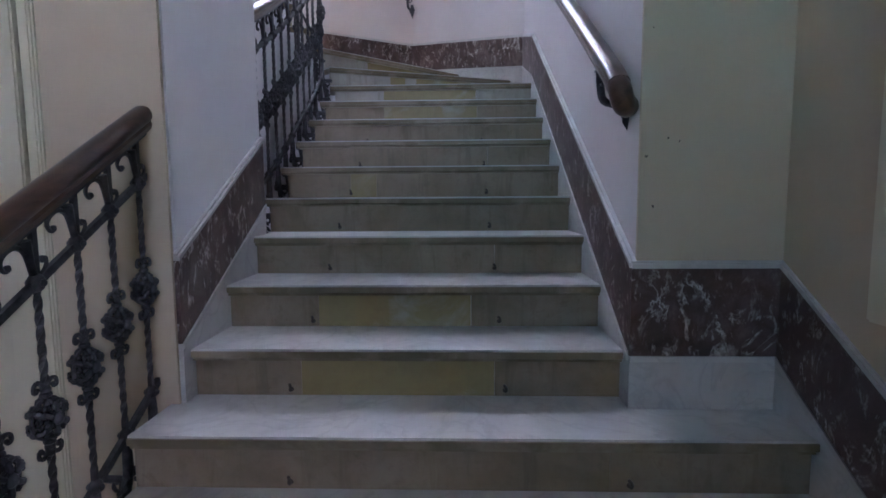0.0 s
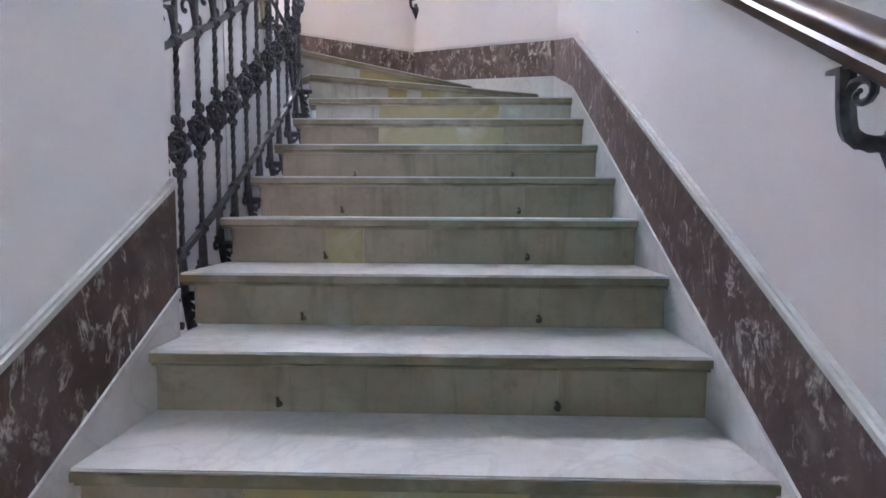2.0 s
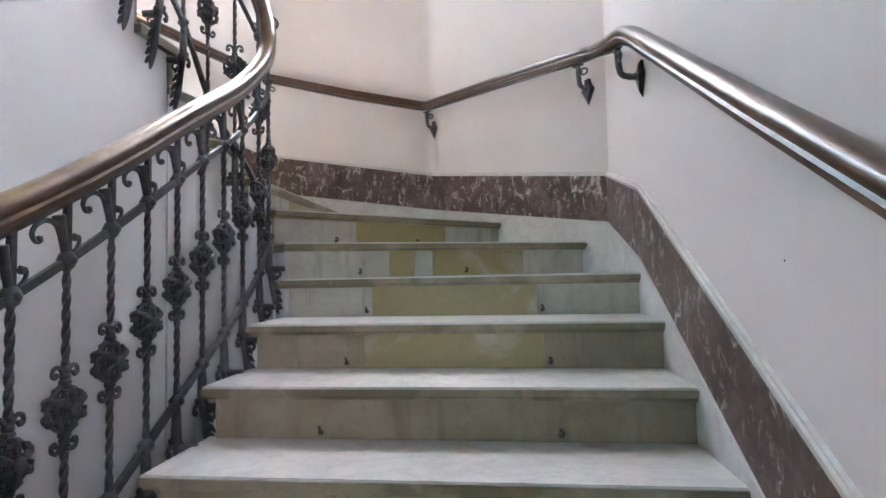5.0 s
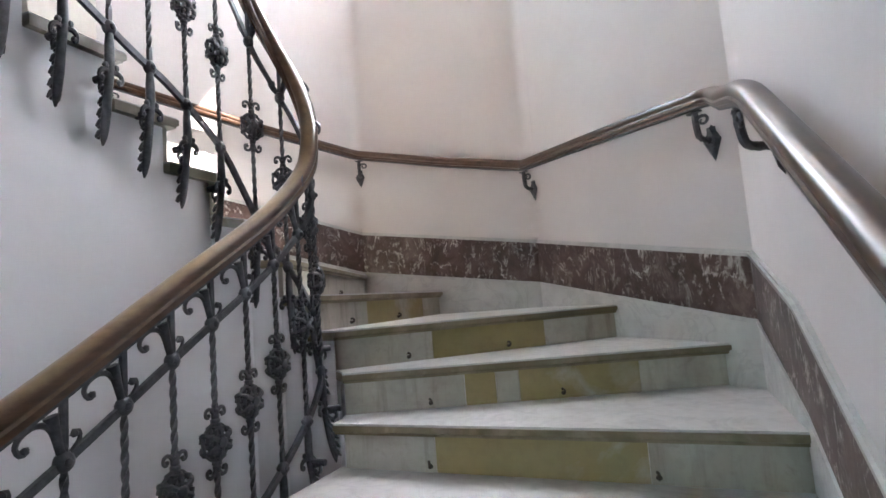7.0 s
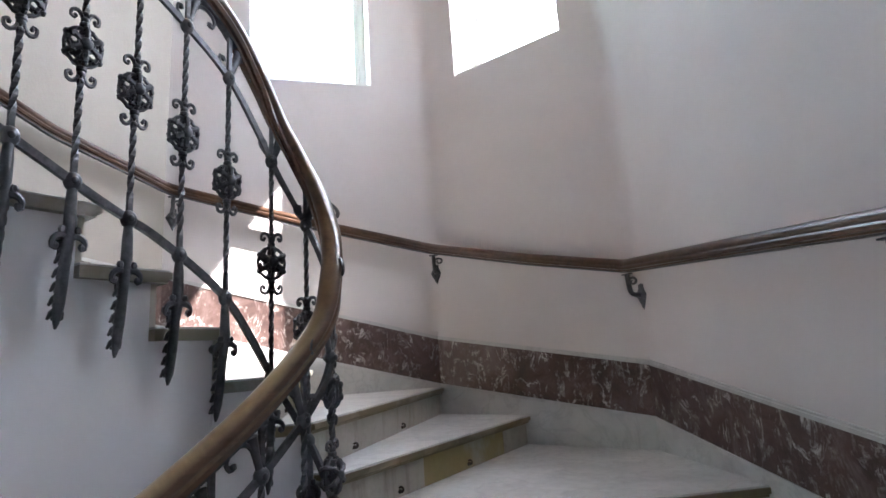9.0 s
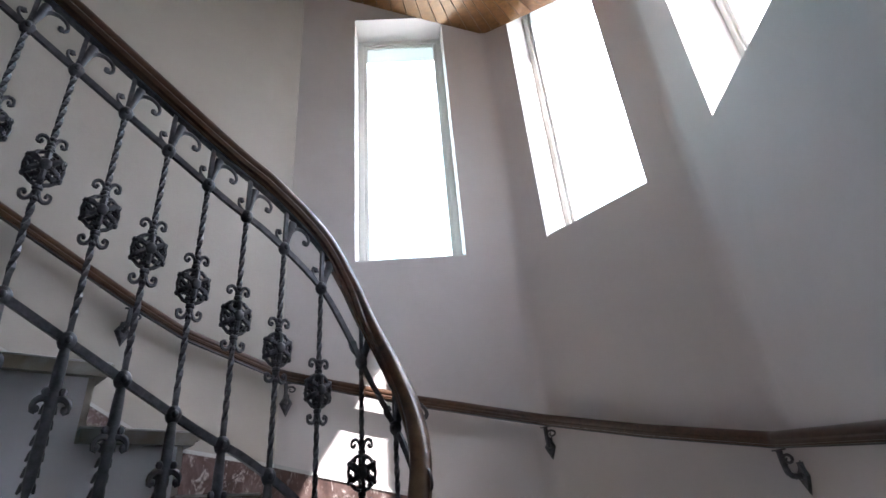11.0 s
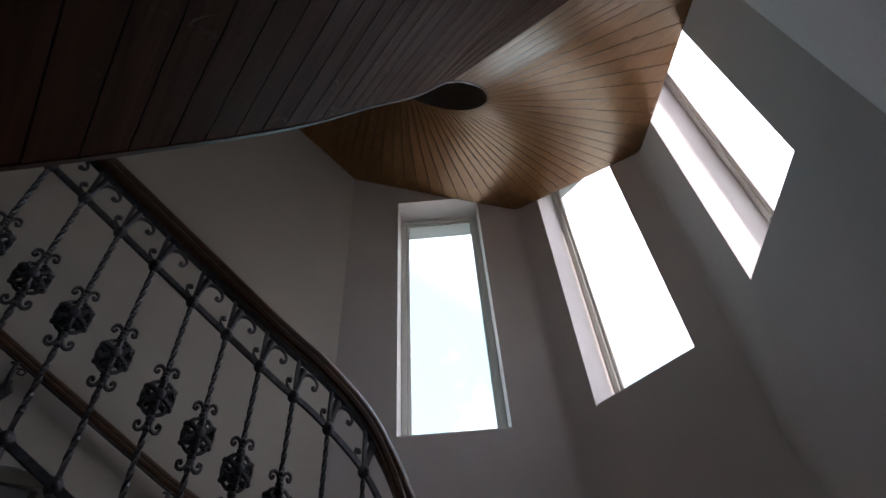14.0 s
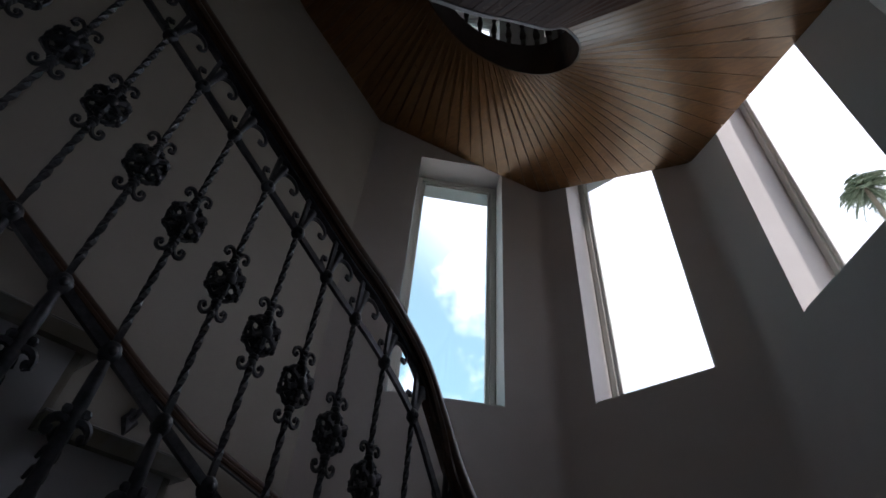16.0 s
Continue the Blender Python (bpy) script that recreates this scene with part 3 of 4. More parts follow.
hook_me = hook_mesh()
rnd = random.Random(5)
for n in range(-1, LAST + 1):
    z = step_z(n)
    ring = [Vector(p) for p in step_ring(n)]
    a, b = ring[0], ring[1]
    along = (b - a).normalized()
    back = Vector((-along.y, along.x))
    if n >= 17:
        back = Vector((0, -1))
    i1, o1 = (Vector(p) for p in nosing(n + 1))
    nxt = (o1 - i1).normalized()
    nback = Vector((-nxt.y, nxt.x)) if n + 1 < 17 else Vector((0, -1))
    # the slab runs on under the next riser
    deep = []
    for k, p in enumerate(ring):
        if k > 1 and n != 1 and ((p - o1).length < 1e-4 or (p - i1).length < 1e-4 or n < 10 or n >= 17):
            p = p + nback * 0.044
        deep.append(p)
    # tread with a rounded nosing
    bm = bmesh.new()
    low, top = prism(bm, deep, z - LIP, z)
    front = [e for e in bm.edges if {e.verts[0], e.verts[1]} in ({low[0], low[1]}, {top[0], top[1]})]
    ends = [e for e in bm.edges if {e.verts[0], e.verts[1]} in ({top[0], top[-1]}, {low[0], low[-1]})] if n > 4 and (n < 10 or n > 16) else []
    bmesh.ops.bevel(bm, geom=front + ends, offset=0.003, segments=2, affect='EDGES')
    part("tread", bm, M_MARBLE, stair)
    bm = bmesh.new()
    low, top = prism(bm, [p - back * 0.004 if k < 2 else p for k, p in enumerate(deep)], z - SLAB, z - LIP)
    front = [e for e in bm.edges if {e.verts[0], e.verts[1]} == {low[0], low[1]}]
    bmesh.ops.bevel(bm, geom=front, offset=0.014, segments=3, affect='EDGES')
    part("nosing", bm, M_NOSE if n < 15 else M_NOSE_GREY, stair, "yellowed and worn marble nosing" if n < 15 else "grey worn marble nosing")
    # riser under the nosing, in three slabs
    set_back = 0.030
    r0, r1 = a + back * set_back, b + back * set_back
    if n >= 17 or 5 <= n <= 10:
        r0 = r0 + along * 0.030
    length = (r1 - r0).length
    z0, z1 = step_z(n - 1) if n > -1 else FLOOR_Z, z - SLAB
    spans, at = [], 0.0
    for y0, y1 in YELLOW.get(n, []):
        spans += [(at, y0, False), (y0, y1, True)]
        at = y1
    if not spans and n % 3 == 1:
        at = rnd.uniform(0.55, 0.8)
        spans = [(0.0, at, False)]
    spans.append((at, 1.0, False))
    for s0, s1, yellow in spans:
        bm = bmesh.new()
        p, q = r0.lerp(r1, s0) + along * 0.0008, r0.lerp(r1, s1) - along * 0.0008
        proud = 0.0 if yellow else 0.0012
        p, q = p - back * proud, q - back * proud
        prism(bm, [p, q, q + back * 0.02, p + back * 0.02], z0, z1)
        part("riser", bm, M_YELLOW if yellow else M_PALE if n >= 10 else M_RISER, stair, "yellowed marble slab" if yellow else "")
    # eyes of the carpet rods
    if 0 <= n <= 16:
        for s in (0.235, 0.735) if n < 11 else (0.22, 0.56):
            h = part("rod_eye", hook_me, M_RUST, stair, "small dark iron eye for a carpet rod")
            p = r0.lerp(r1, s)
            h.matrix_basis = Matrix.Translation((p.x, p.y, z0 + 0.022)) @ Matrix.Rotation(math.atan2(along.y, along.x), 4, 'Z') @ Matrix.Diagonal((0.75, 0.85, 0.72, 1))
    # masonry body below
    body = []
    for j, p in enumerate(ring):
        if j < 2:
            p = p + back * (set_back + 0.018)
        elif (p - o1).length < 1e-4 or (p - i1).length < 1e-4 or (n != 1 and (n < 10 or n >= 17)):
            p = p + nback * (set_back + 0.018)
        body.append(p)
    if n <= 10:
        body = [Vector((max(p.x, (XL if n > 4 else XLOW) + 0.028) if n > 4 or n < 2 else p.x, p.y)) for p in body]
    if n == 16:
        body = [Vector((XL2 - 0.028, p.y)) if p.y < 1.5 and p.x > -1.5 else p for p in body]
    if n >= 17:
        body = [Vector((min(p.x, XL2 - 0.028), p.y)) for p in body]
    if 11 <= n <= 16 or n == 10:
        cen = Vector((WX, WY))
        body = [cen + (p - cen) * (1 + 0.022 / (p - cen).length) if (p - cen).length < WR + 0.06 else p for p in body]
    bm = bmesh.new()
    prism(bm, body, FLOOR_Z - 0.2, z - SLAB)
    part("step_body", bm, M_SIDE, stair, "white plastered masonry under the step")

# ---------------------------------------------------------------- wall bands
N1 = lambda y: 5 * RISE + y * RISE / GOING
N2 = lambda y: 2.93 + (1.25 - y) * RISE / GOING
# (x, y, lower edge, upper edge) of the red marble, along the walls
BAND = [(XR + 0.01, Y_PIER, N1(Y_PIER) + 0.03, N1(Y_PIER) + 0.325), (XR + 0.01, 1.47, 1.745, 2.035), (*C1, 1.958, 2.212), (*C2, 2.20, 2.475),
        (*C3, 2.395, 2.70), (*C4, 2.865, 3.165), (X_FAR, 1.35, 2.96, 3.26), (X_FAR, -0.6, N2(-0.6) + 0.03, N2(-0.6) + 0.33)]


def band_mesh(bm, line, thick, lo, hi):
    """A strip on the left side of a line of (x, y, ...) whose edges follow lo and hi."""
    plan = [p[:2] for p in line]
    face = offset(plan, thick)
    rings = []
    for p, q, r in zip(plan, face, line):
        rings.append([bm.verts.new((*p, lo(r))), bm.verts.new((*q, lo(r))), bm.verts.new((*q, hi(r))), bm.verts.new((*p, hi(r)))])
    for r, s in zip(rings, rings[1:]):
        for i in range(4):
            bm.faces.new((r[i], r[(i + 1) % 4], s[(i + 1) % 4], s[i]))
    bm.faces.new(rings[0][::-1])
    bm.faces.new(rings[-1])


def bands(name, line):
    thing = tagged(new(name), "red-brown veined marble dado with white marble string and cap", "wall dado", kind="structure")
    bm = bmesh.new()
    band_mesh(bm, line, 0.016, lambda r: r[2] - 0.55, lambda r: r[2] - 0.006)
    part("skirting", bm, M_MARBLE, thing, "white marble string board")
    bm = bmesh.new()
    band_mesh(bm, line, 0.022, lambda r: r[2] - 0.010, lambda r: r[2] + 0.008)
    part("lower_moulding", bm, M_MARBLE, thing)
    bm = bmesh.new()
    band_mesh(bm, line, 0.015, lambda r: r[2] + 0.006, lambda r: r[3] - 0.004)
    part("marble_slab", bm, M_RED, thing, "red-brown marble with white veins")
    bm = bmesh.new()
    band_mesh(bm, line, 0.021, lambda r: r[3] - 0.005, lambda r: r[3] + 0.010)
    band_mesh(bm, line, 0.012, lambda r: r[3] + 0.009, lambda r: r[3] + 0.018)
    part("cap_moulding", bm, M_MARBLE, thing, "white marble cap moulding")


bands("dado_stair", BAND)
ZP = BAND[0]
bands("dado_pillar", [(1.17, -2.6, ZP[2] - 1.65 * 0.572, ZP[3] - 1.65 * 0.572), (1.17, Y_PIER, ZP[2], ZP[3]), (XR - 0.008, Y_PIER, ZP[2], ZP[3])])
bands("dado_pier", [(PIER_X, -0.14, N1(-0.14) + 0.045, N1(-0.14) + 0.35), (PIER_X, Y_PIER + 0.01, N1(Y_PIER) + 0.06, N1(Y_PIER) + 0.35)])

# ---------------------------------------------------------------- handrail on the wall
RAIL_PROFILE = [(-0.034, -0.012), (-0.030, -0.026), (-0.016, -0.028), (-0.014, -0.036), (0.014, -0.036), (0.016, -0.028), (0.030, -0.026),
                (0.034, -0.012), (0.030, -0.004), (0.036, 0.006), (0.034, 0.020), (0.024, 0.032), (0.008, 0.037), (-0.008, 0.037),
                (-0.024, 0.032), (-0.034, 0.020), (-0.036, 0.006), (-0.030, -0.004)]
WALL_LINE = offset([p[:2] for p in BAND], 0.095)
RW = [(0.62, -1.035, 1.172), (0.62, -0.98, 1.215), (0.625, -0.5, 1.512), (0.625, 0.3, 2.000), (0.625, 1.20, 2.56),
      (0.62, 1.32, 2.615), (0.62, 1.62, 2.70), (0.635, 1.98, 2.83), (0.60, 2.07, 2.855), (0.1, 2.63, 2.925), (*WALL_LINE[3], 2.995),
      (-1.0, WALL_LINE[3][1] + 0.02, 3.13), (*WALL_LINE[4], 3.315), (-2.25, 2.62, 3.50), (*WALL_LINE[5], 3.72), (-2.795, 1.86, 3.76), (-2.795, 1.36, 3.90), (-2.795, 1.02, 4.06),
      (-2.795, 0.2, 4.50), (-2.795, -0.5, 4.88)]


def rounded(knots, radius=0.05):
    """A polyline whose bends are eased."""
    k = [Vector(p) for p in knots]
    out = [k[0]]
    for a, b, c in zip(k, k[1:], k[2:]):
        r = min(radius, (b - a).length * 0.45, (c - b).length * 0.45)
        p, q = b + (a - b).normalized() * r, b + (c - b).normalized() * r
        for t in (0, 0.25, 0.5, 0.75, 1):
            out.append(p.lerp(b, t).lerp(b.lerp(q, t), t))
    return out + [k[-1]]


wall_rail = tagged(new("wall_handrail"), "varnished brown wooden handrail on iron wall brackets", "handrail")
bm = bmesh.new()
sweep(bm, rounded(RW), [(p * 0.9, q * 0.9) for p, q in RAIL_PROFILE])
part("rail", bm, M_RAIL, wall_rail, "glossy brown moulded wood", True)
bm = bmesh.new()
tube(bm, smooth_path([(0.620, -0.985, 1.206), (0.620, -1.020, 1.184), (0.621, -1.048, 1.156), (0.625, -1.052, 1.134), (0.636, -1.040, 1.118), (0.650, -1.022, 1.116)], 0.012), 0.0335, 14)
ball(bm, (0.651, -1.021, 1.116), 0.033, 0.033, 0.033, 14, 8)
part("rail_end", bm, M_RAIL, wall_rail, "rounded end curling down towards the wall", True)
bm = bmesh.new()
sweep(bm, [tuple(Vector(p) + Vector((0, 0, -0.0365))) for p in rounded(RW[1:])], [(-0.013, -0.003), (0.013, -0.003), (0.013, 0.003), (-0.013, 0.003)])
part("flat_bar", bm, M_IRON, wall_rail, "flat iron bar under the wood")


def bracket_mesh():
    """Local y points into the room, origin at the wall plate."""
    bm = bmesh.new()
    prism(bm, [(-0.02, 0), (0.02, 0), (0.016, 0.012), (-0.016, 0.012)], -0.055, 0.045)
    solid(bm, [(-0.046, 0.001, -0.012), (0, 0.001, -0.100), (0.046, 0.001, -0.012), (0, 0.001, 0.058)], [(-0.026, 0.024, -0.012), (0, 0.017, -0.074), (0.026, 0.024, -0.012), (0, 0.017, 0.040)])
    tube(bm, smooth_path([(0, 0.01, -0.01), (0, 0.05, -0.012), (0, 0.082, 0.0), (0, 0.092, 0.04), (0, 0.095, 0.10)], 0.015), 0.0135, 7)
    ball(bm, (0, 0.03, -0.012), 0.016, 0.010, 0.016, 8, 5)
    curl = [(0.0, 0.095 + 0.0, 0.055)]
    curl += [(-0.034 + (0.031 - 0.0018 * k) * math.cos(radians(20 + 34 * k)), 0.095, 0.055 + (0.024 - 0.0015 * k) * math.sin(radians(20 + 34 * k))) for k in range(13)]
    tube(bm, curl[1:], [0.0078 - 0.0003 * k for k in range(13)], 6)
    ball(bm, (0, 0.095, 0.06), 0.013, 0.013, 0.016, 8, 5)
    box(bm, -0.03, 0.03, 0.084, 0.106, 0.096, 0.102)
    return mesh_of("bracket", bm, M_IRON, True)


bracket_me = bracket_mesh()


def rail_z(x, y):
    """Height of the wall handrail's line near a place."""
    best = (9, 0)
    for a, b in zip(RW, RW[1:]):
        d = Vector(b) - Vector(a)
        u = max(0, min(1, (Vector((x, y)) - Vector(a).xy).dot(d.xy) / d.xy.length_squared))
        p = Vector(a) + d * u
        best = min(best, ((p.xy - Vector((x, y))).length, p.z))
    return best[1]


for px, py, ang in ((XR + 0.01, -0.82, 90), (XR + 0.01, 1.40, 90), (*lerp(C1, C2, 0.07), 138), (*lerp(C1, C2, 0.985), 150),
                    (*lerp(C2, C3, 0.985), 205), (*lerp(C3, C4, 0.97), 240), (X_FAR, 1.05, 270), (X_FAR, 0.1, 270)):
    room = Vector((-math.sin(radians(ang)), math.cos(radians(ang)), 0))
    br = part("wall_bracket", bracket_me, M_IRON, wall_rail, "scrolled wrought iron bracket with a lozenge plate")
    p = Vector((px, py, 0)) + room * 0.095
    br.matrix_basis = Matrix.Translation((px, py, rail_z(p.x, p.y) - 0.146)) @ Matrix.Rotation(radians(ang), 4, 'Z')

# ---------------------------------------------------------------- iron balustrades
BX1, BX2 = -0.888, -1.200
BCX, BCR, BCY = (BX1 + BX2) / 2, (BX1 - BX2) / 2, 1.475
BRAIL = [(BX1, -0.11, 1.665), (BX1, 0.43, 1.955), (BX1, 0.90, 2.25), (BX1, 1.25, 2.475)]
for k in range(7):
    a = radians(180 * k / 6)
    BRAIL.append((BCX + BCR * math.cos(a), BCY + BCR * math.sin(a), 2.68 + 0.98 * (k / 6)))
BRAIL += [(BX2, 1.345, 3.83), (BX2, 1.13, 3.985), (BX2, 0.91, 4.10), (BX2, 0.14, 4.555), (BX2, -0.40, 4.875)]
BLINE = smooth_path(BRAIL, 0.03)
LOW_DX = -0.850
LLINE = [Vector((LOW_DX, -0.915 - 0.05 * k, 1.125 - 0.05 * k * 0.572)) for k in range(25)]


def along(line, dists):
    """Points and headings at given plan distances."""
    out, run, i = [], 0.0, 0
    for s in dists:
        while i < len(line) - 2 and run + (line[i + 1].xy - line[i].xy).length < s:
            run += (line[i + 1].xy - line[i].xy).length
            i += 1
        seg = (line[i + 1].xy - line[i].xy).length
        u = (s - run) / seg
        d = line[min(i + 2, len(line) - 1)] - line[max(i - 1, 0)]
        out.append((line[i].lerp(line[i + 1], u), math.atan2(d.y, d.x), d.z / max(1e-6, d.xy.length)))
    return out


def shaft_mesh(length):
    """Twisted square bar; z = 0 at the lower rail."""
    bm = bmesh.new()
    h, prev = 0.0075, None
    n = 60
    for k in range(n + 1):
        z = -0.03 + (length + 0.03) * k / n
        tw = 0.0 if z < 0.05 or z > length - 0.10 else (z - 0.05) * 42
        ring = [bm.verts.new((h * 1.3 * math.cos(tw + a), h * 1.3 * math.sin(tw + a), z)) for a in (radians(45 + 90 * q) for q in range(4))]
        if prev:
            for i in range(4):
                bm.faces.new((prev[i], prev[(i + 1) % 4], ring[(i + 1) % 4], ring[i]))
        else:
            bm.faces.new(ring[::-1])
        prev = ring
    bm.faces.new(prev)
    return mesh_of("baluster", bm, M_IRON)


def rosette_mesh():
    """Openwork lantern of curled leaves with a domed boss on both faces."""
    bm = bmesh.new()
    R, D = 0.048, 0.023
    for k in range(6):
        a = radians(30 + 60 * k)
        c, s = math.cos(a), math.sin(a)
        e, f = math.cos(a + 0.42), math.sin(a + 0.42)
        for q in (-1, 1):
            tube(bm, [(0.010 * c, q * D * 0.95, 0.010 * s), (0.030 * c, q * D * 0.98, 0.030 * s), (0.045 * c, q * D * 0.62, 0.045 * s), (R * 1.06 * c, 0, R * 1.06 * s)],
                 [0.007, 0.0085, 0.0075, 0.0055], 6)
            tube(bm, [(0.040 * c, q * D * 0.75, 0.040 * s), (0.043 * e, q * D * 0.62, 0.043 * f), (R * 0.93 * e, q * D * 0.25, R * 0.93 * f)], [0.006, 0.0055, 0.004], 5)
            ball(bm, (0.037 * c, q * D * 0.92, 0.037 * s), 0.0095, 0.007, 0.0095, 7, 4)
        ball(bm, (R * 1.06 * c, 0, R * 1.06 * s), 0.0085, 0.011, 0.0085, 7, 4)
    ring = [(R * math.cos(a), 0.0, R * math.sin(a)) for a in (math.tau * k / 18 for k in range(19))]
    tube(bm, ring, 0.0058, 5)
    for q in (-1, 1):
        ball(bm, (0, q * (D + 0.003), 0), 0.0165, 0.012, 0.0165, 10, 6)
        lathe_ring = [(0.021 * math.cos(a), q * D * 0.95, 0.021 * math.sin(a)) for a in (math.tau * k / 14 for k in range(15))]
        tube(bm, lathe_ring, 0.0036, 5)
    for z in (-0.057, 0.057):
        ball(bm, (0, 0, z), 0.0145, 0.0145, 0.011, 8, 5)
    return mesh_of("rosette", bm, M_IRON, True)


def leaf_pair_mesh():
    """Two horns that rise from a collar and curl outwards."""
    bm = bmesh.new()
    for s in (-1, 1):
        p = smooth_path([(s * 0.004, 0, -0.010), (s * 0.010, 0, 0.008), (s * 0.021, 0, 0.017), (s * 0.034, 0, 0.012), (s * 0.036, 0, -0.002), (s * 0.027, 0, -0.006), (s * 0.023, 0, 0.001)], 0.006)
        tube(bm, p, [0.0066 - 0.0022 * k / (len(p) - 1) for k in range(len(p))], 5)
        ball(bm, (s * 0.025, 0, 0.000), 0.0062, 0.0068, 0.0062, 6, 4)
    ball(bm, (0, 0, -0.006), 0.0125, 0.0125, 0.010, 8, 5)
    ball(bm, (0, 0, 0.012), 0.0105, 0.0105, 0.008, 8, 5)
    return mesh_of("double_scroll", bm, M_IRON, True)


def knob_mesh():
    bm = bmesh.new()
    ball(bm, (0, 0, 0), 0.0235, 0.018, 0.0235, 12, 7)
    for q in (-1, 1):
        ball(bm, (0, q * 0.018, 0), 0.0095, 0.0075, 0.0095, 8, 5)
    return mesh_of("collar", bm, M_IRON, True)


def head_scroll_mesh():
    """Neck between the upper bar and the handrail, with a curl springing from it on both sides."""
    bm = bmesh.new()
    p = smooth_path([(-0.003, 0, 0.070), (-0.012, 0, 0.088), (-0.032, 0, 0.097), (-0.056, 0, 0.090), (-0.068, 0, 0.074), (-0.064, 0, 0.057), (-0.052, 0, 0.056), (-0.051, 0, 0.066)], 0.008)
    tube(bm, p, [0.0075 - 0.0030 * i / (len(p) - 1) for i in range(len(p))], 5)
    ball(bm, (-0.055, 0, 0.061), 0.0085, 0.0080, 0.0085, 7, 4)
    p = smooth_path([(0.006, 0, 0.010), (0.022, 0, 0.016), (0.038, 0, 0.030), (0.041, 0, 0.046), (0.031, 0, 0.052), (0.025, 0, 0.042)], 0.008)
    tube(bm, p, [0.0058 - 0.0018 * i / (len(p) - 1) for i in range(len(p))], 5)
    ball(bm, (0.032, 0, 0.044), 0.0085, 0.0080, 0.0085, 7, 4)
    lathe(bm, [(0.0095, -0.012), (0.009, 0.03), (0.0095, 0.055), (0.0115, 0.080), (0.0135, 0.102)], seg=9)
    return mesh_of("head_scroll", bm, M_IRON, True)


def drop_leaf_mesh():
    """Thick stem below the lower rail that ends in a toothed leaf along the step's side."""
    bm = bmesh.new()
    lathe(bm, [(0.003, -0.325), (0.008, -0.312), (0.013, -0.285), (0.0145, -0.24), (0.013, -0.18), (0.0145, -0.14), (0.0155, -0.10), (0.0145, -0.05), (0.012, -0.02), (0.010, 0.0)], seg=10)
    for k in range(6):
        z = -0.300 + 0.030 * k
        out = 0.020 + 0.012 * math.sin(math.pi * (k + 0.6) / 6)
        tube(bm, [(0, -0.002, z + 0.018), (0.001, -out * 0.55, z + 0.012), (0.002, -out, z - 0.004)], [0.010, 0.011, 0.0035], 6)
        for s in (-1, 1):
            tube(bm, [(s * 0.003, -0.002, z + 0.016), (s * 0.011, -out * 0.4, z + 0.009), (s * 0.017, -out * 0.6, z - 0.004)], [0.008, 0.008, 0.0035], 5)
    for v in bm.verts:
        v.co.y -= 0.045 * max(0.0, (-v.co.z - 0.10) / 0.25) ** 1.3
    return mesh_of("drop_leaf", bm, M_IRON, True)


def wall_stud_mesh():
    """Stud with a curled clasp that ties the leaf to the step's side; local y leads to the step."""
    bm = bmesh.new()
    tube(bm, [(0, 0.0, -0.135), (0, 0.07, -0.135)], 0.012, 7)
    for s in (-1, 1):
        p = smooth_path([(0, 0.002, -0.128), (s * 0.020, -0.004, -0.124), (s * 0.036, -0.006, -0.134), (s * 0.038, -0.004, -0.150), (s * 0.028, -0.004, -0.154)], 0.008)
        tube(bm, p, [0.010 - 0.004 * i / (len(p) - 1) for i in range(len(p))], 6)
        ball(bm, (s * 0.030, -0.004, -0.148), 0.009, 0.009, 0.009, 7, 4)
        ball(bm, (s * 0.018, -0.006, -0.112), 0.011, 0.009, 0.010, 7, 4)
    p = [(0, 0.036 + (0.022 - 0.0012 * k) * math.cos(radians(120 + 34 * k)), -0.155 + (0.022 - 0.0012 * k) * math.sin(radians(120 + 34 * k))) for k in range(12)]
    tube(bm, p, 0.0065, 5)
    return mesh_of("side_scroll", bm, M_IRON, True)


SHAFT_L = 0.79
MESH = dict(rosette=rosette_mesh(), double_scroll=leaf_pair_mesh(), collar=knob_mesh(), head_scroll=head_scroll_mesh(), drop_leaf=drop_leaf_mesh(), side_scroll=wall_stud_mesh())
SHAFT = shaft_mesh(SHAFT_L)


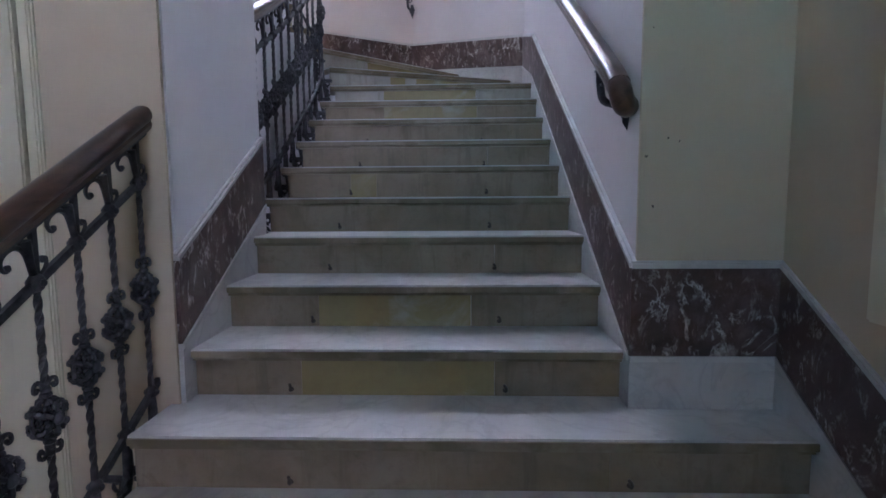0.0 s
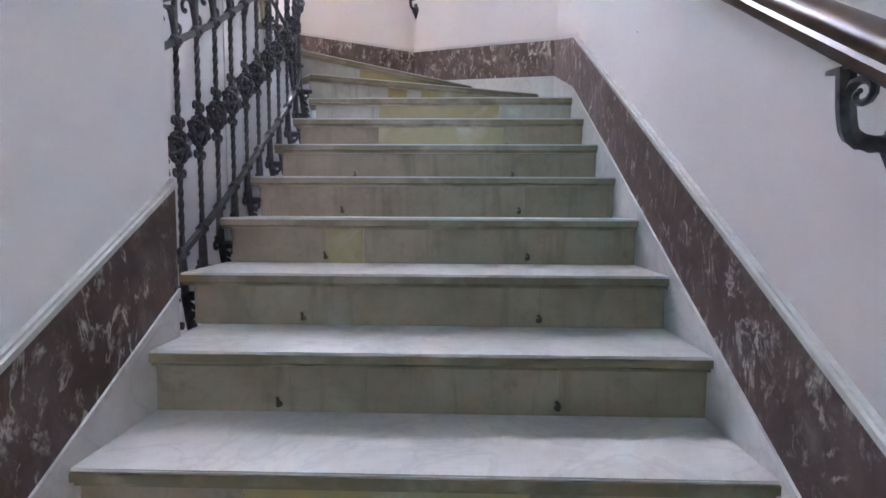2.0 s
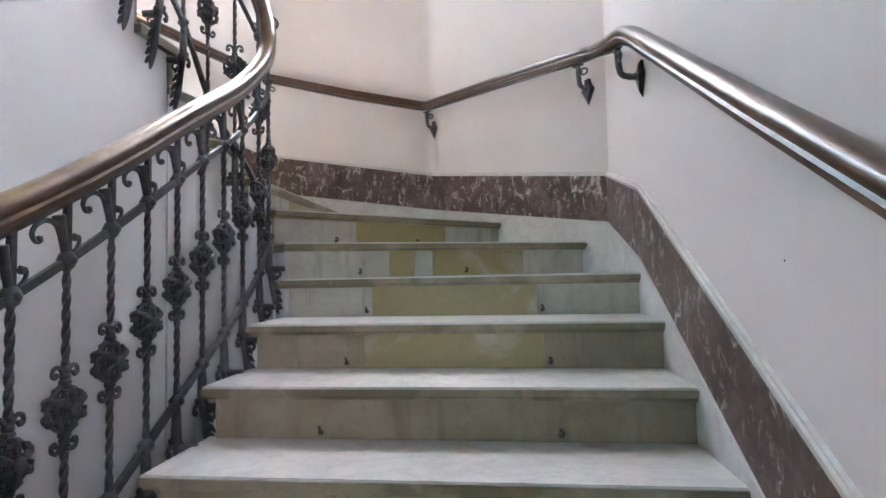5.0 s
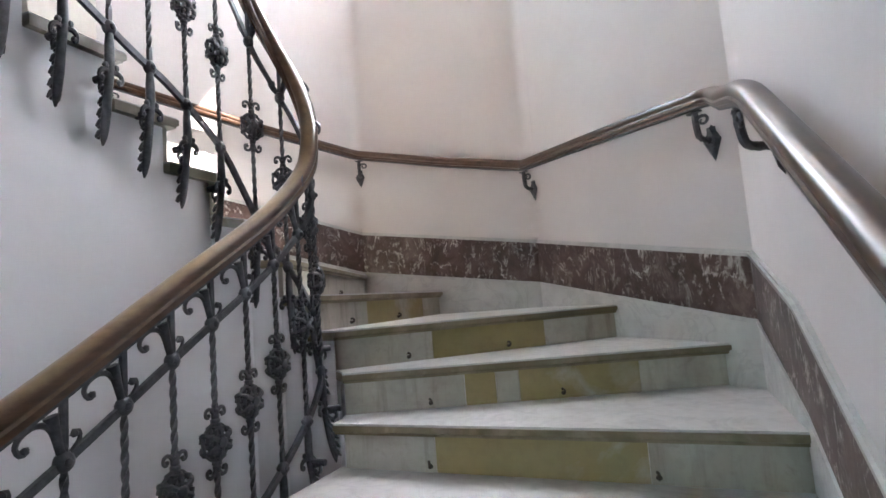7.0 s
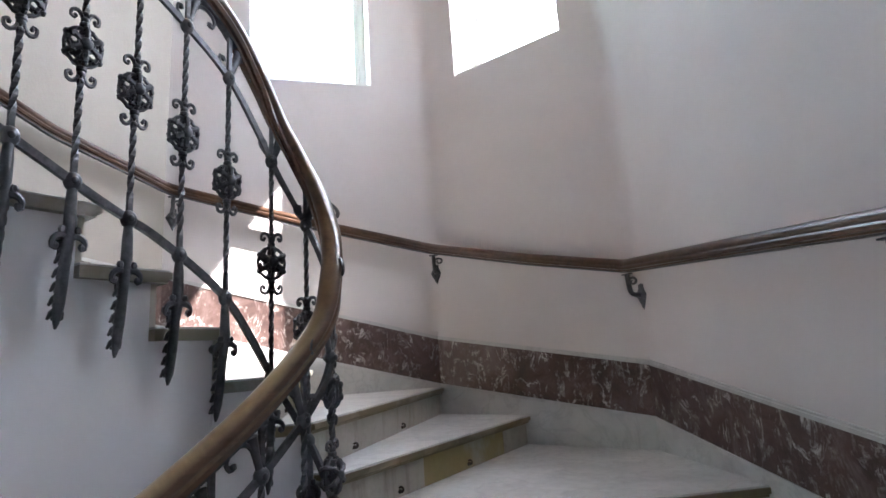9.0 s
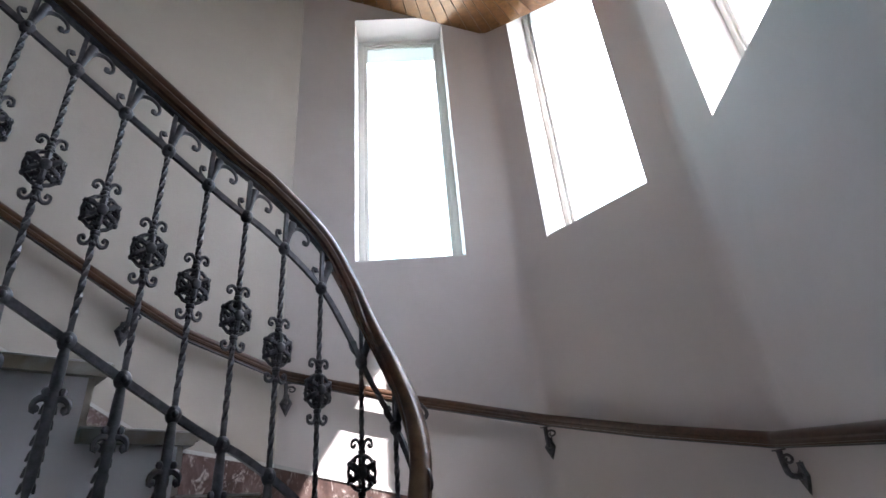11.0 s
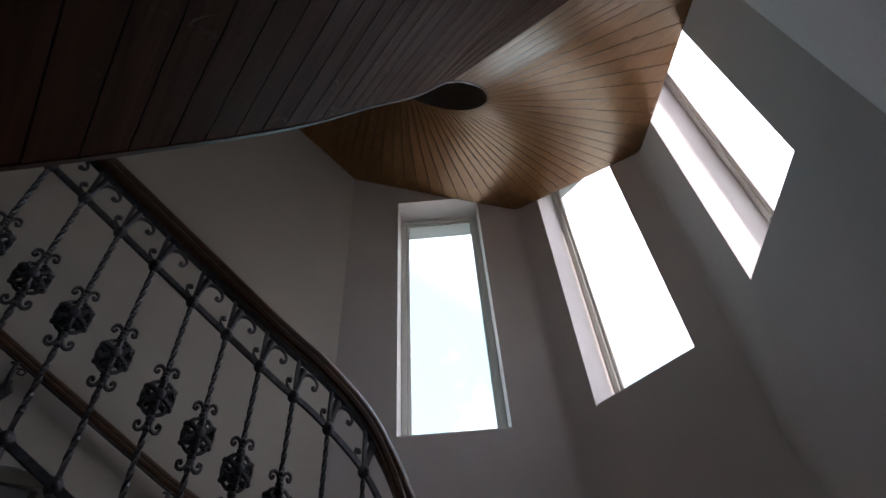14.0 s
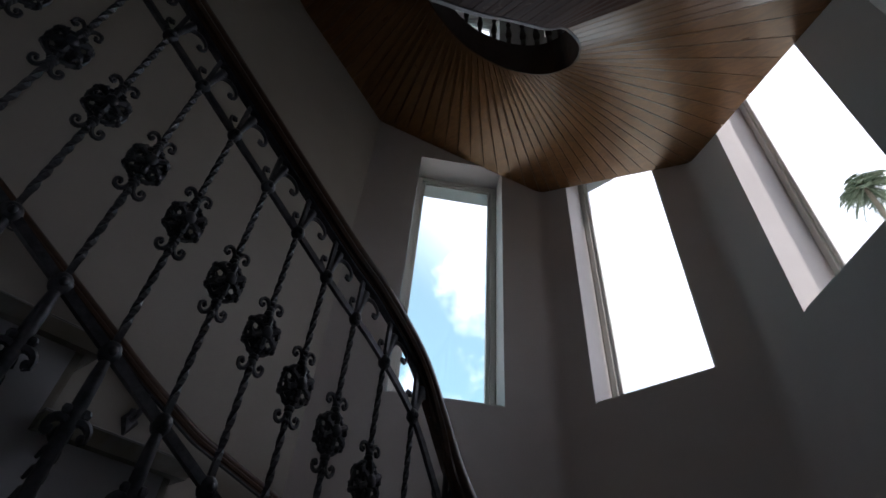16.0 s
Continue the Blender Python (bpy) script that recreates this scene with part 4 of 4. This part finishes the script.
def balustrade(name, label, line, dists, height, studs):
    thing = tagged(new(name), label, "balustrade")
    bm = bmesh.new()
    sweep(bm, line, RAIL_PROFILE)
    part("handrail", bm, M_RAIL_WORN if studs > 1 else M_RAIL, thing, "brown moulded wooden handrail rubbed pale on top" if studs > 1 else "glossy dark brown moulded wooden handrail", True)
    for nm, share, w, h in (("top_bar", 0.79, 0.007, 0.010), ("bottom_bar", 0.0, 0.008, 0.011), ("rail_plate", 0.949, 0.014, 0.004)):
        bm = bmesh.new()
        sweep(bm, [p + Vector((0, 0, -height(p) * (1 - share))) for p in line], [(-w, -h), (w, -h), (w, h), (-w, h)])
        part(nm, bm, M_IRON, thing)
    for p, ang, slope in along(line, dists):
        hgt = height(p)
        base = p - Vector((0, 0, hgt))
        bal = part("baluster", SHAFT, M_IRON, thing, "twisted wrought iron bar")
        k = hgt * 0.95 / SHAFT_L
        bal.matrix_basis = Matrix.Translation(base) @ Matrix.Rotation(ang, 4, 'Z') @ Matrix.Diagonal((1, 1, k, 1))
        top = hgt * 0.79 / k
        ros = hgt * 0.40 / k
        for nm, z, rot in (("rosette", ros, 0), ("double_scroll", ros + 0.075, 0), ("double_scroll", ros - 0.075, 180), ("collar", 0, 0), ("collar", top, 0), ("head_scroll", top, 0), ("drop_leaf", 0, 0), *((("side_scroll", 0, 0),) if studs else ())):
            c = part(nm, MESH[nm], M_IRON, bal)
            c.matrix_basis = Matrix.Translation((0, 0, z)) @ Matrix.Rotation(radians(rot), 4, 'Y') @ (Matrix.Rotation(radians(180), 4, 'Z') if nm == "side_scroll" else Matrix.Identity(4))
            if nm == "head_scroll":
                turn = Matrix.Rotation(math.pi if slope < 0 else 0.0, 4, 'Z')
                c.matrix_basis = Matrix.Translation((0, 0, z)) @ turn @ Matrix(((1, 0, 0, 0), (0, 1, 0, 0), (min(1.2, abs(slope)), 0, 1, 0), (0, 0, 0, 1)))


BAL_AT = [0.11 - 0.022 + 0.1435 * k for k in range(11)]
s_arc = BCY + 0.11
BAL_AT += [s_arc + BCR * radians(d) for d in (22, 68, 112, 158)]
s_two = s_arc + BCR * math.pi + BCY
BAL_AT += [s_two - y for y in (1.36, 1.20, 1.047, 0.90, 0.755, 0.607, 0.445, 0.295, 0.145, 0.0, -0.145, -0.29)]
total = sum((b.xy - a.xy).length for a, b in zip(BLINE, BLINE[1:]))
balustrade("balustrade", "wrought iron balustrade with rosettes and a wooden handrail round the stairwell", BLINE,
           BAL_AT, lambda p: 0.885 + 0.115 * max(0, min(1, (p.z - 2.7) / 0.9)), 2)
balustrade("lower_balustrade", "wrought iron balustrade with wooden handrail beside the lowest steps", LLINE,
           [0.075 + 0.142 * k for k in range(8)], lambda p: 0.855, 1)

# ---------------------------------------------------------------- wooden soffit of the flight above
RULES = [((-0.42, -0.30, 3.30), (0.71, -0.30, 3.30)), ((-0.41, 0.0, 3.50), (0.71, 0.0, 3.50)), ((-0.40, 0.33, 3.86), (0.71, 0.33, 3.86)),
         ((-0.40, 0.62, 4.23), (0.71, 0.63, 4.23)), ((-0.40, 0.85, 4.58), (0.71, 0.90, 4.58)), ((-0.40, 1.08, 4.92), (0.71, 1.20, 4.93)),
         ((-0.40, 1.30, 5.30), (0.71, 1.65, 5.32)), ((-0.44, 1.57, 5.60), (*C1, 5.65)), ((-0.61, 1.83, 5.98), (*lerp(C1, C2, 0.5), 5.98)),
         ((-0.83, 1.96, 6.31), (*C2, 6.31)), ((-1.05, 2.00, 6.63), (*lerp(C2, C3, 0.5), 6.63)), ((-1.27, 1.96, 6.95), (*C3, 6.95)),
         ((-1.50, 1.82, 7.33), (*lerp(C3, C4, 0.5), 7.33)), ((-1.65, 1.58, 7.72), (*C4, 7.72)), ((-1.70, 1.30, 8.00), (X_FAR, 1.45, 8.00)),
         ((-1.70, 0.80, 8.30), (X_FAR, 0.80, 8.30)), ((-1.70, 0.0, 8.87), (X_FAR, 0.0, 8.87))]
BOARDS = [4, 5, 5, 5, 4, 4, 5, 5, 5, 6, 6, 6, 6, 5, 5, 7]


def catmull(pts, i, t):
    a, b, c, d = (Vector(pts[max(0, min(len(pts) - 1, j))]) for j in (i - 1, i, i + 1, i + 2))
    return 0.5 * ((2 * b) + (c - a) * t + (2 * a - 5 * b + 4 * c - d) * t * t + (3 * b - a - 3 * c + d) * t ** 3)


inner_pts = [r[0] for r in RULES]
soffit = tagged(new("stair_soffit"), "varnished brown wooden boards fanning under the flight above", "soffit", kind="structure")
edge = []
for i, n in enumerate(BOARDS):
    for j in range(n):
        t0, t1 = j / n, (j + 1) / n
        a, b = catmull(inner_pts, i, t0), catmull(inner_pts, i, t1)
        c, d = Vector(RULES[i][1]).lerp(Vector(RULES[i + 1][1]), t0), Vector(RULES[i][1]).lerp(Vector(RULES[i + 1][1]), t1)
        edge.append(a)
        g = 0.0024
        ia, ib = a.lerp(b, min(0.2, g / (b - a).length)), b.lerp(a, min(0.2, g / (b - a).length))
        oc, od = c.lerp(d, min(0.2, g / (d - c).length)), d.lerp(c, min(0.2, g / (d - c).length))
        up = Vector((0, 0, 0.022))
        bm = bmesh.new()
        solid(bm, [ia, ib, od, oc], [ia + up, ib + up, od + up, oc + up])
        # boards of the straight part take the darker copy: shade as colour
        part("board", bm, M_PLANK_SHADED if i < 6 else M_PLANK, soffit, "board darkened for shade" if i < 6 else "")
edge.append(Vector(inner_pts[-1]))
bm = bmesh.new()
for p, q in zip(RULES, RULES[1:]):
    a, b, c, d = Vector(p[0]), Vector(q[0]), Vector(q[1]), Vector(p[1])
    u0, u1 = Vector((0, 0, 0.024)), Vector((0, 0, 0.43))
    solid(bm, [a + u0, b + u0, c + u0, d + u0], [a + u1, b + u1, c + u1, d + u1])
tagged(part("ceiling_stair_body", bm, M_DARK), "dark wooden body of the flight above", "staircase", kind="structure")
upper = tagged(new("upper_balustrade"), "dark turned wooden balustrade round the well above", "balustrade")
bm = bmesh.new()
band_mesh(bm, [tuple(p) for p in edge], 0.012, lambda r: r[2] - 0.006, lambda r: r[2] + 0.45)
part("string_board", bm, M_DARK, upper, "dark curved wooden string board")
bm = bmesh.new()
sweep(bm, [p + Vector((0, 0, 1.28)) for p in edge], [(-0.035, -0.02), (0.035, -0.02), (0.04, 0.01), (0.02, 0.03), (-0.02, 0.03), (-0.04, 0.01)])
part("upper_handrail", bm, M_DARK, upper)
bm = bmesh.new()
lathe(bm, [(0.020, 0), (0.020, 0.10), (0.012, 0.115), (0.024, 0.15), (0.028, 0.20), (0.018, 0.30), (0.012, 0.36), (0.022, 0.385), (0.012, 0.41), (0.017, 0.50), (0.026, 0.60), (0.026, 0.66), (0.012, 0.72), (0.020, 0.74), (0.020, 0.84)])
turned = mesh_of("turned_baluster", bm, M_DARK, True)
for p, _, _ in along(edge, [0.9 + 0.135 * k for k in range(31)]):
    t = part("turned_baluster", turned, M_DARK, upper)
    t.matrix_basis = Matrix.Translation(p + Vector((0, 0, 0.43)))

# ---------------------------------------------------------------- hall: door, wall frame, street door
door = tagged(new("door_1"), "cream painted panelled door in a moulded frame", "door", kind="structure")


def slab(name, x0, x1, y0, y1, z0, z1, mat, parent, label="", bev=0.006):
    bm = bmesh.new()
    box(bm, x0, x1, y0, y1, z0, z1)
    bmesh.ops.bevel(bm, geom=list(bm.edges), offset=bev, segments=2, affect='EDGES')
    return part(name, bm, mat, parent, label)


DY = Y_PIER
for x0, x1, d in ((-1.47, -1.22, 0.020), (-1.50, -1.39, 0.045), (-1.31, -1.22, 0.034), (-1.22, -1.17, 0.014), (-1.195, -1.175, 0.022)):
    slab("door_frame", x0, x1, DY - d, DY + 0.05, FLOOR_Z, 1.88, M_CREAM, door)
    slab("door_frame", -3.95 - x1, -3.95 - x0, DY - d, DY + 0.05, FLOOR_Z, 1.88, M_CREAM, door)
slab("door_head", -2.62, -1.345, DY - 0.05, DY + 0.05, 1.75, 1.93, M_CREAM, door)
leaf = slab("door_leaf", -2.45, -1.505, DY + 0.08, DY + 0.125, FLOOR_Z + 0.005, 1.75, M_CREAM, door)
# pale blue low on the door is bluish daylight put into the colour
for z0, z1 in ((0.62, 1.62), (-0.20, 0.48)):
    slab("door_panel", -2.32, -1.64, DY + 0.068, DY + 0.082, z0, z1, M_CREAM if z0 > 0 else M_BLUE_LIT, leaf, "raised panel", 0.01)
slab("kick_board", -2.45, -1.505, DY + 0.06, DY + 0.078, FLOOR_Z + 0.006, FLOOR_Z + 0.12, M_BLUE_LIT, door)

frame_thing = tagged(new("wall_cabinet"), "pale cream painted shallow wall cabinet in the hall", "cabinet")
slab("cabinet_frame", 1.135, 1.17, -1.56, -1.34, 0.55, 2.3, M_CREAM, frame_thing)
slab("cabinet_frame", 1.135, 1.17, -2.55, -2.46, 0.57, 2.3, M_CREAM, frame_thing)
slab("cabinet_frame", 1.135, 1.17, -2.46, -1.56, 0.57, 0.66, M_CREAM, frame_thing)
slab("cabinet_frame", 1.135, 1.17, -2.46, -1.56, 2.21, 2.3, M_CREAM, frame_thing)
slab("cabinet_door", 1.152, 1.168, -2.455, -1.565, 0.665, 2.205, M_CREAM, frame_thing)

# ---------------------------------------------------------------- outside
bm = bmesh.new()
bmesh.ops.create_grid(bm, x_segments=8, y_segments=8, size=1500, matrix=Matrix.Translation((0, 0, FLOOR_Z - 0.6)))
tagged(part("ground", bm, M_GROUND), "pale sunlit ground outside the house", "ground", kind="structure")


def palm(at, height):
    thing = tagged(new("palm_tree"), "tall palm with a ragged green crown outside", "tree")
    thing.location = at
    bm = bmesh.new()
    lathe(bm, [(0.11 - 0.03 * k / 24 + (0.012 if k % 2 else 0), height * k / 24) for k in range(25)], seg=10)
    part("trunk", bm, M_BARK, thing)
    r = random.Random(3)
    bm = bmesh.new()
    for k in range(70):
        az, el, ln = r.uniform(0, math.tau), r.uniform(-1.1, 1.2), r.uniform(0.8, 1.15)
        h = Vector((math.cos(az), math.sin(az), 0))
        rib = []
        for j in range(9):
            s = j / 8
            rib.append(Vector((0, 0, height)) + h * (ln * s * math.cos(el)) + Vector((0, 0, ln * (s * math.sin(el) - 0.55 * s * s))))
        tube(bm, rib, [0.03 - 0.003 * j for j in range(9)], 4)
        side = Vector((-h.y, h.x, 0))
        for j in range(2, 9):
            for q in (-1, 1):
                for e in (0, 0.5):
                    b = rib[j - 1].lerp(rib[j], e)
                    l = 0.36 * (1.1 - abs(j - 5) / 7)
                    tip = b + side * q * l * 0.8 + h * l * 0.5 + Vector((0, 0, -l * r.uniform(0.1, 0.6)))
                    w = h * 0.024
                    solid(bm, [b - w, b + w, tip], [b - w + Vector((0, 0, 0.008)), b + w + Vector((0, 0, 0.008)), tip + Vector((0, 0, 0.004))])
    part("crown", bm, M_LEAF, thing)


PALM_DIR = Vector((0.148, 0.965, 0.815)).normalized()
pc = Vector((-0.01, 0.27, 2.72)) + PALM_DIR * 26
palm((pc.x, pc.y, FLOOR_Z - 0.6), pc.z - FLOOR_Z + 0.6)

# ---------------------------------------------------------------- marks on the plaster
M_CHIP = paint("bare grey plaster", (0.16, 0.13, 0.11), 0.9)
for n, (x, y, z, ax, s) in enumerate(((0.80, Y_PIER, 1.03, 'y', 0.007), (0.835, Y_PIER, 1.02, 'y', 0.006), (0.735, Y_PIER, 0.975, 'y', 0.009), (0.76, Y_PIER, 0.82, 'y', 0.010),
                                     (0.745, Y_PIER, 1.36, 'y', 0.005), (XR + 0.01, 0.42, 1.72, 'x', 0.004))):
    bm = bmesh.new()
    r = random.Random(n)
    ring = []
    for k in range(9):
        q = s * r.uniform(0.25, 0.6)
        u, w = q * math.cos(math.tau * k / 9), q * 1.3 * math.sin(math.tau * k / 9)
        ring.append((x + u, y - 0.0015, z + w) if ax == 'y' else (x - 0.0015, y + u, z + w))
    push = Vector((0, 0.003, 0)) if ax == 'y' else Vector((0.003, 0, 0))
    solid(bm, ring, [tuple(Vector(p) + push) for p in ring])
    tagged(part("wall_chip", bm, M_CHIP), "small dark chip in the painted plaster", "wall mark", kind="structure")
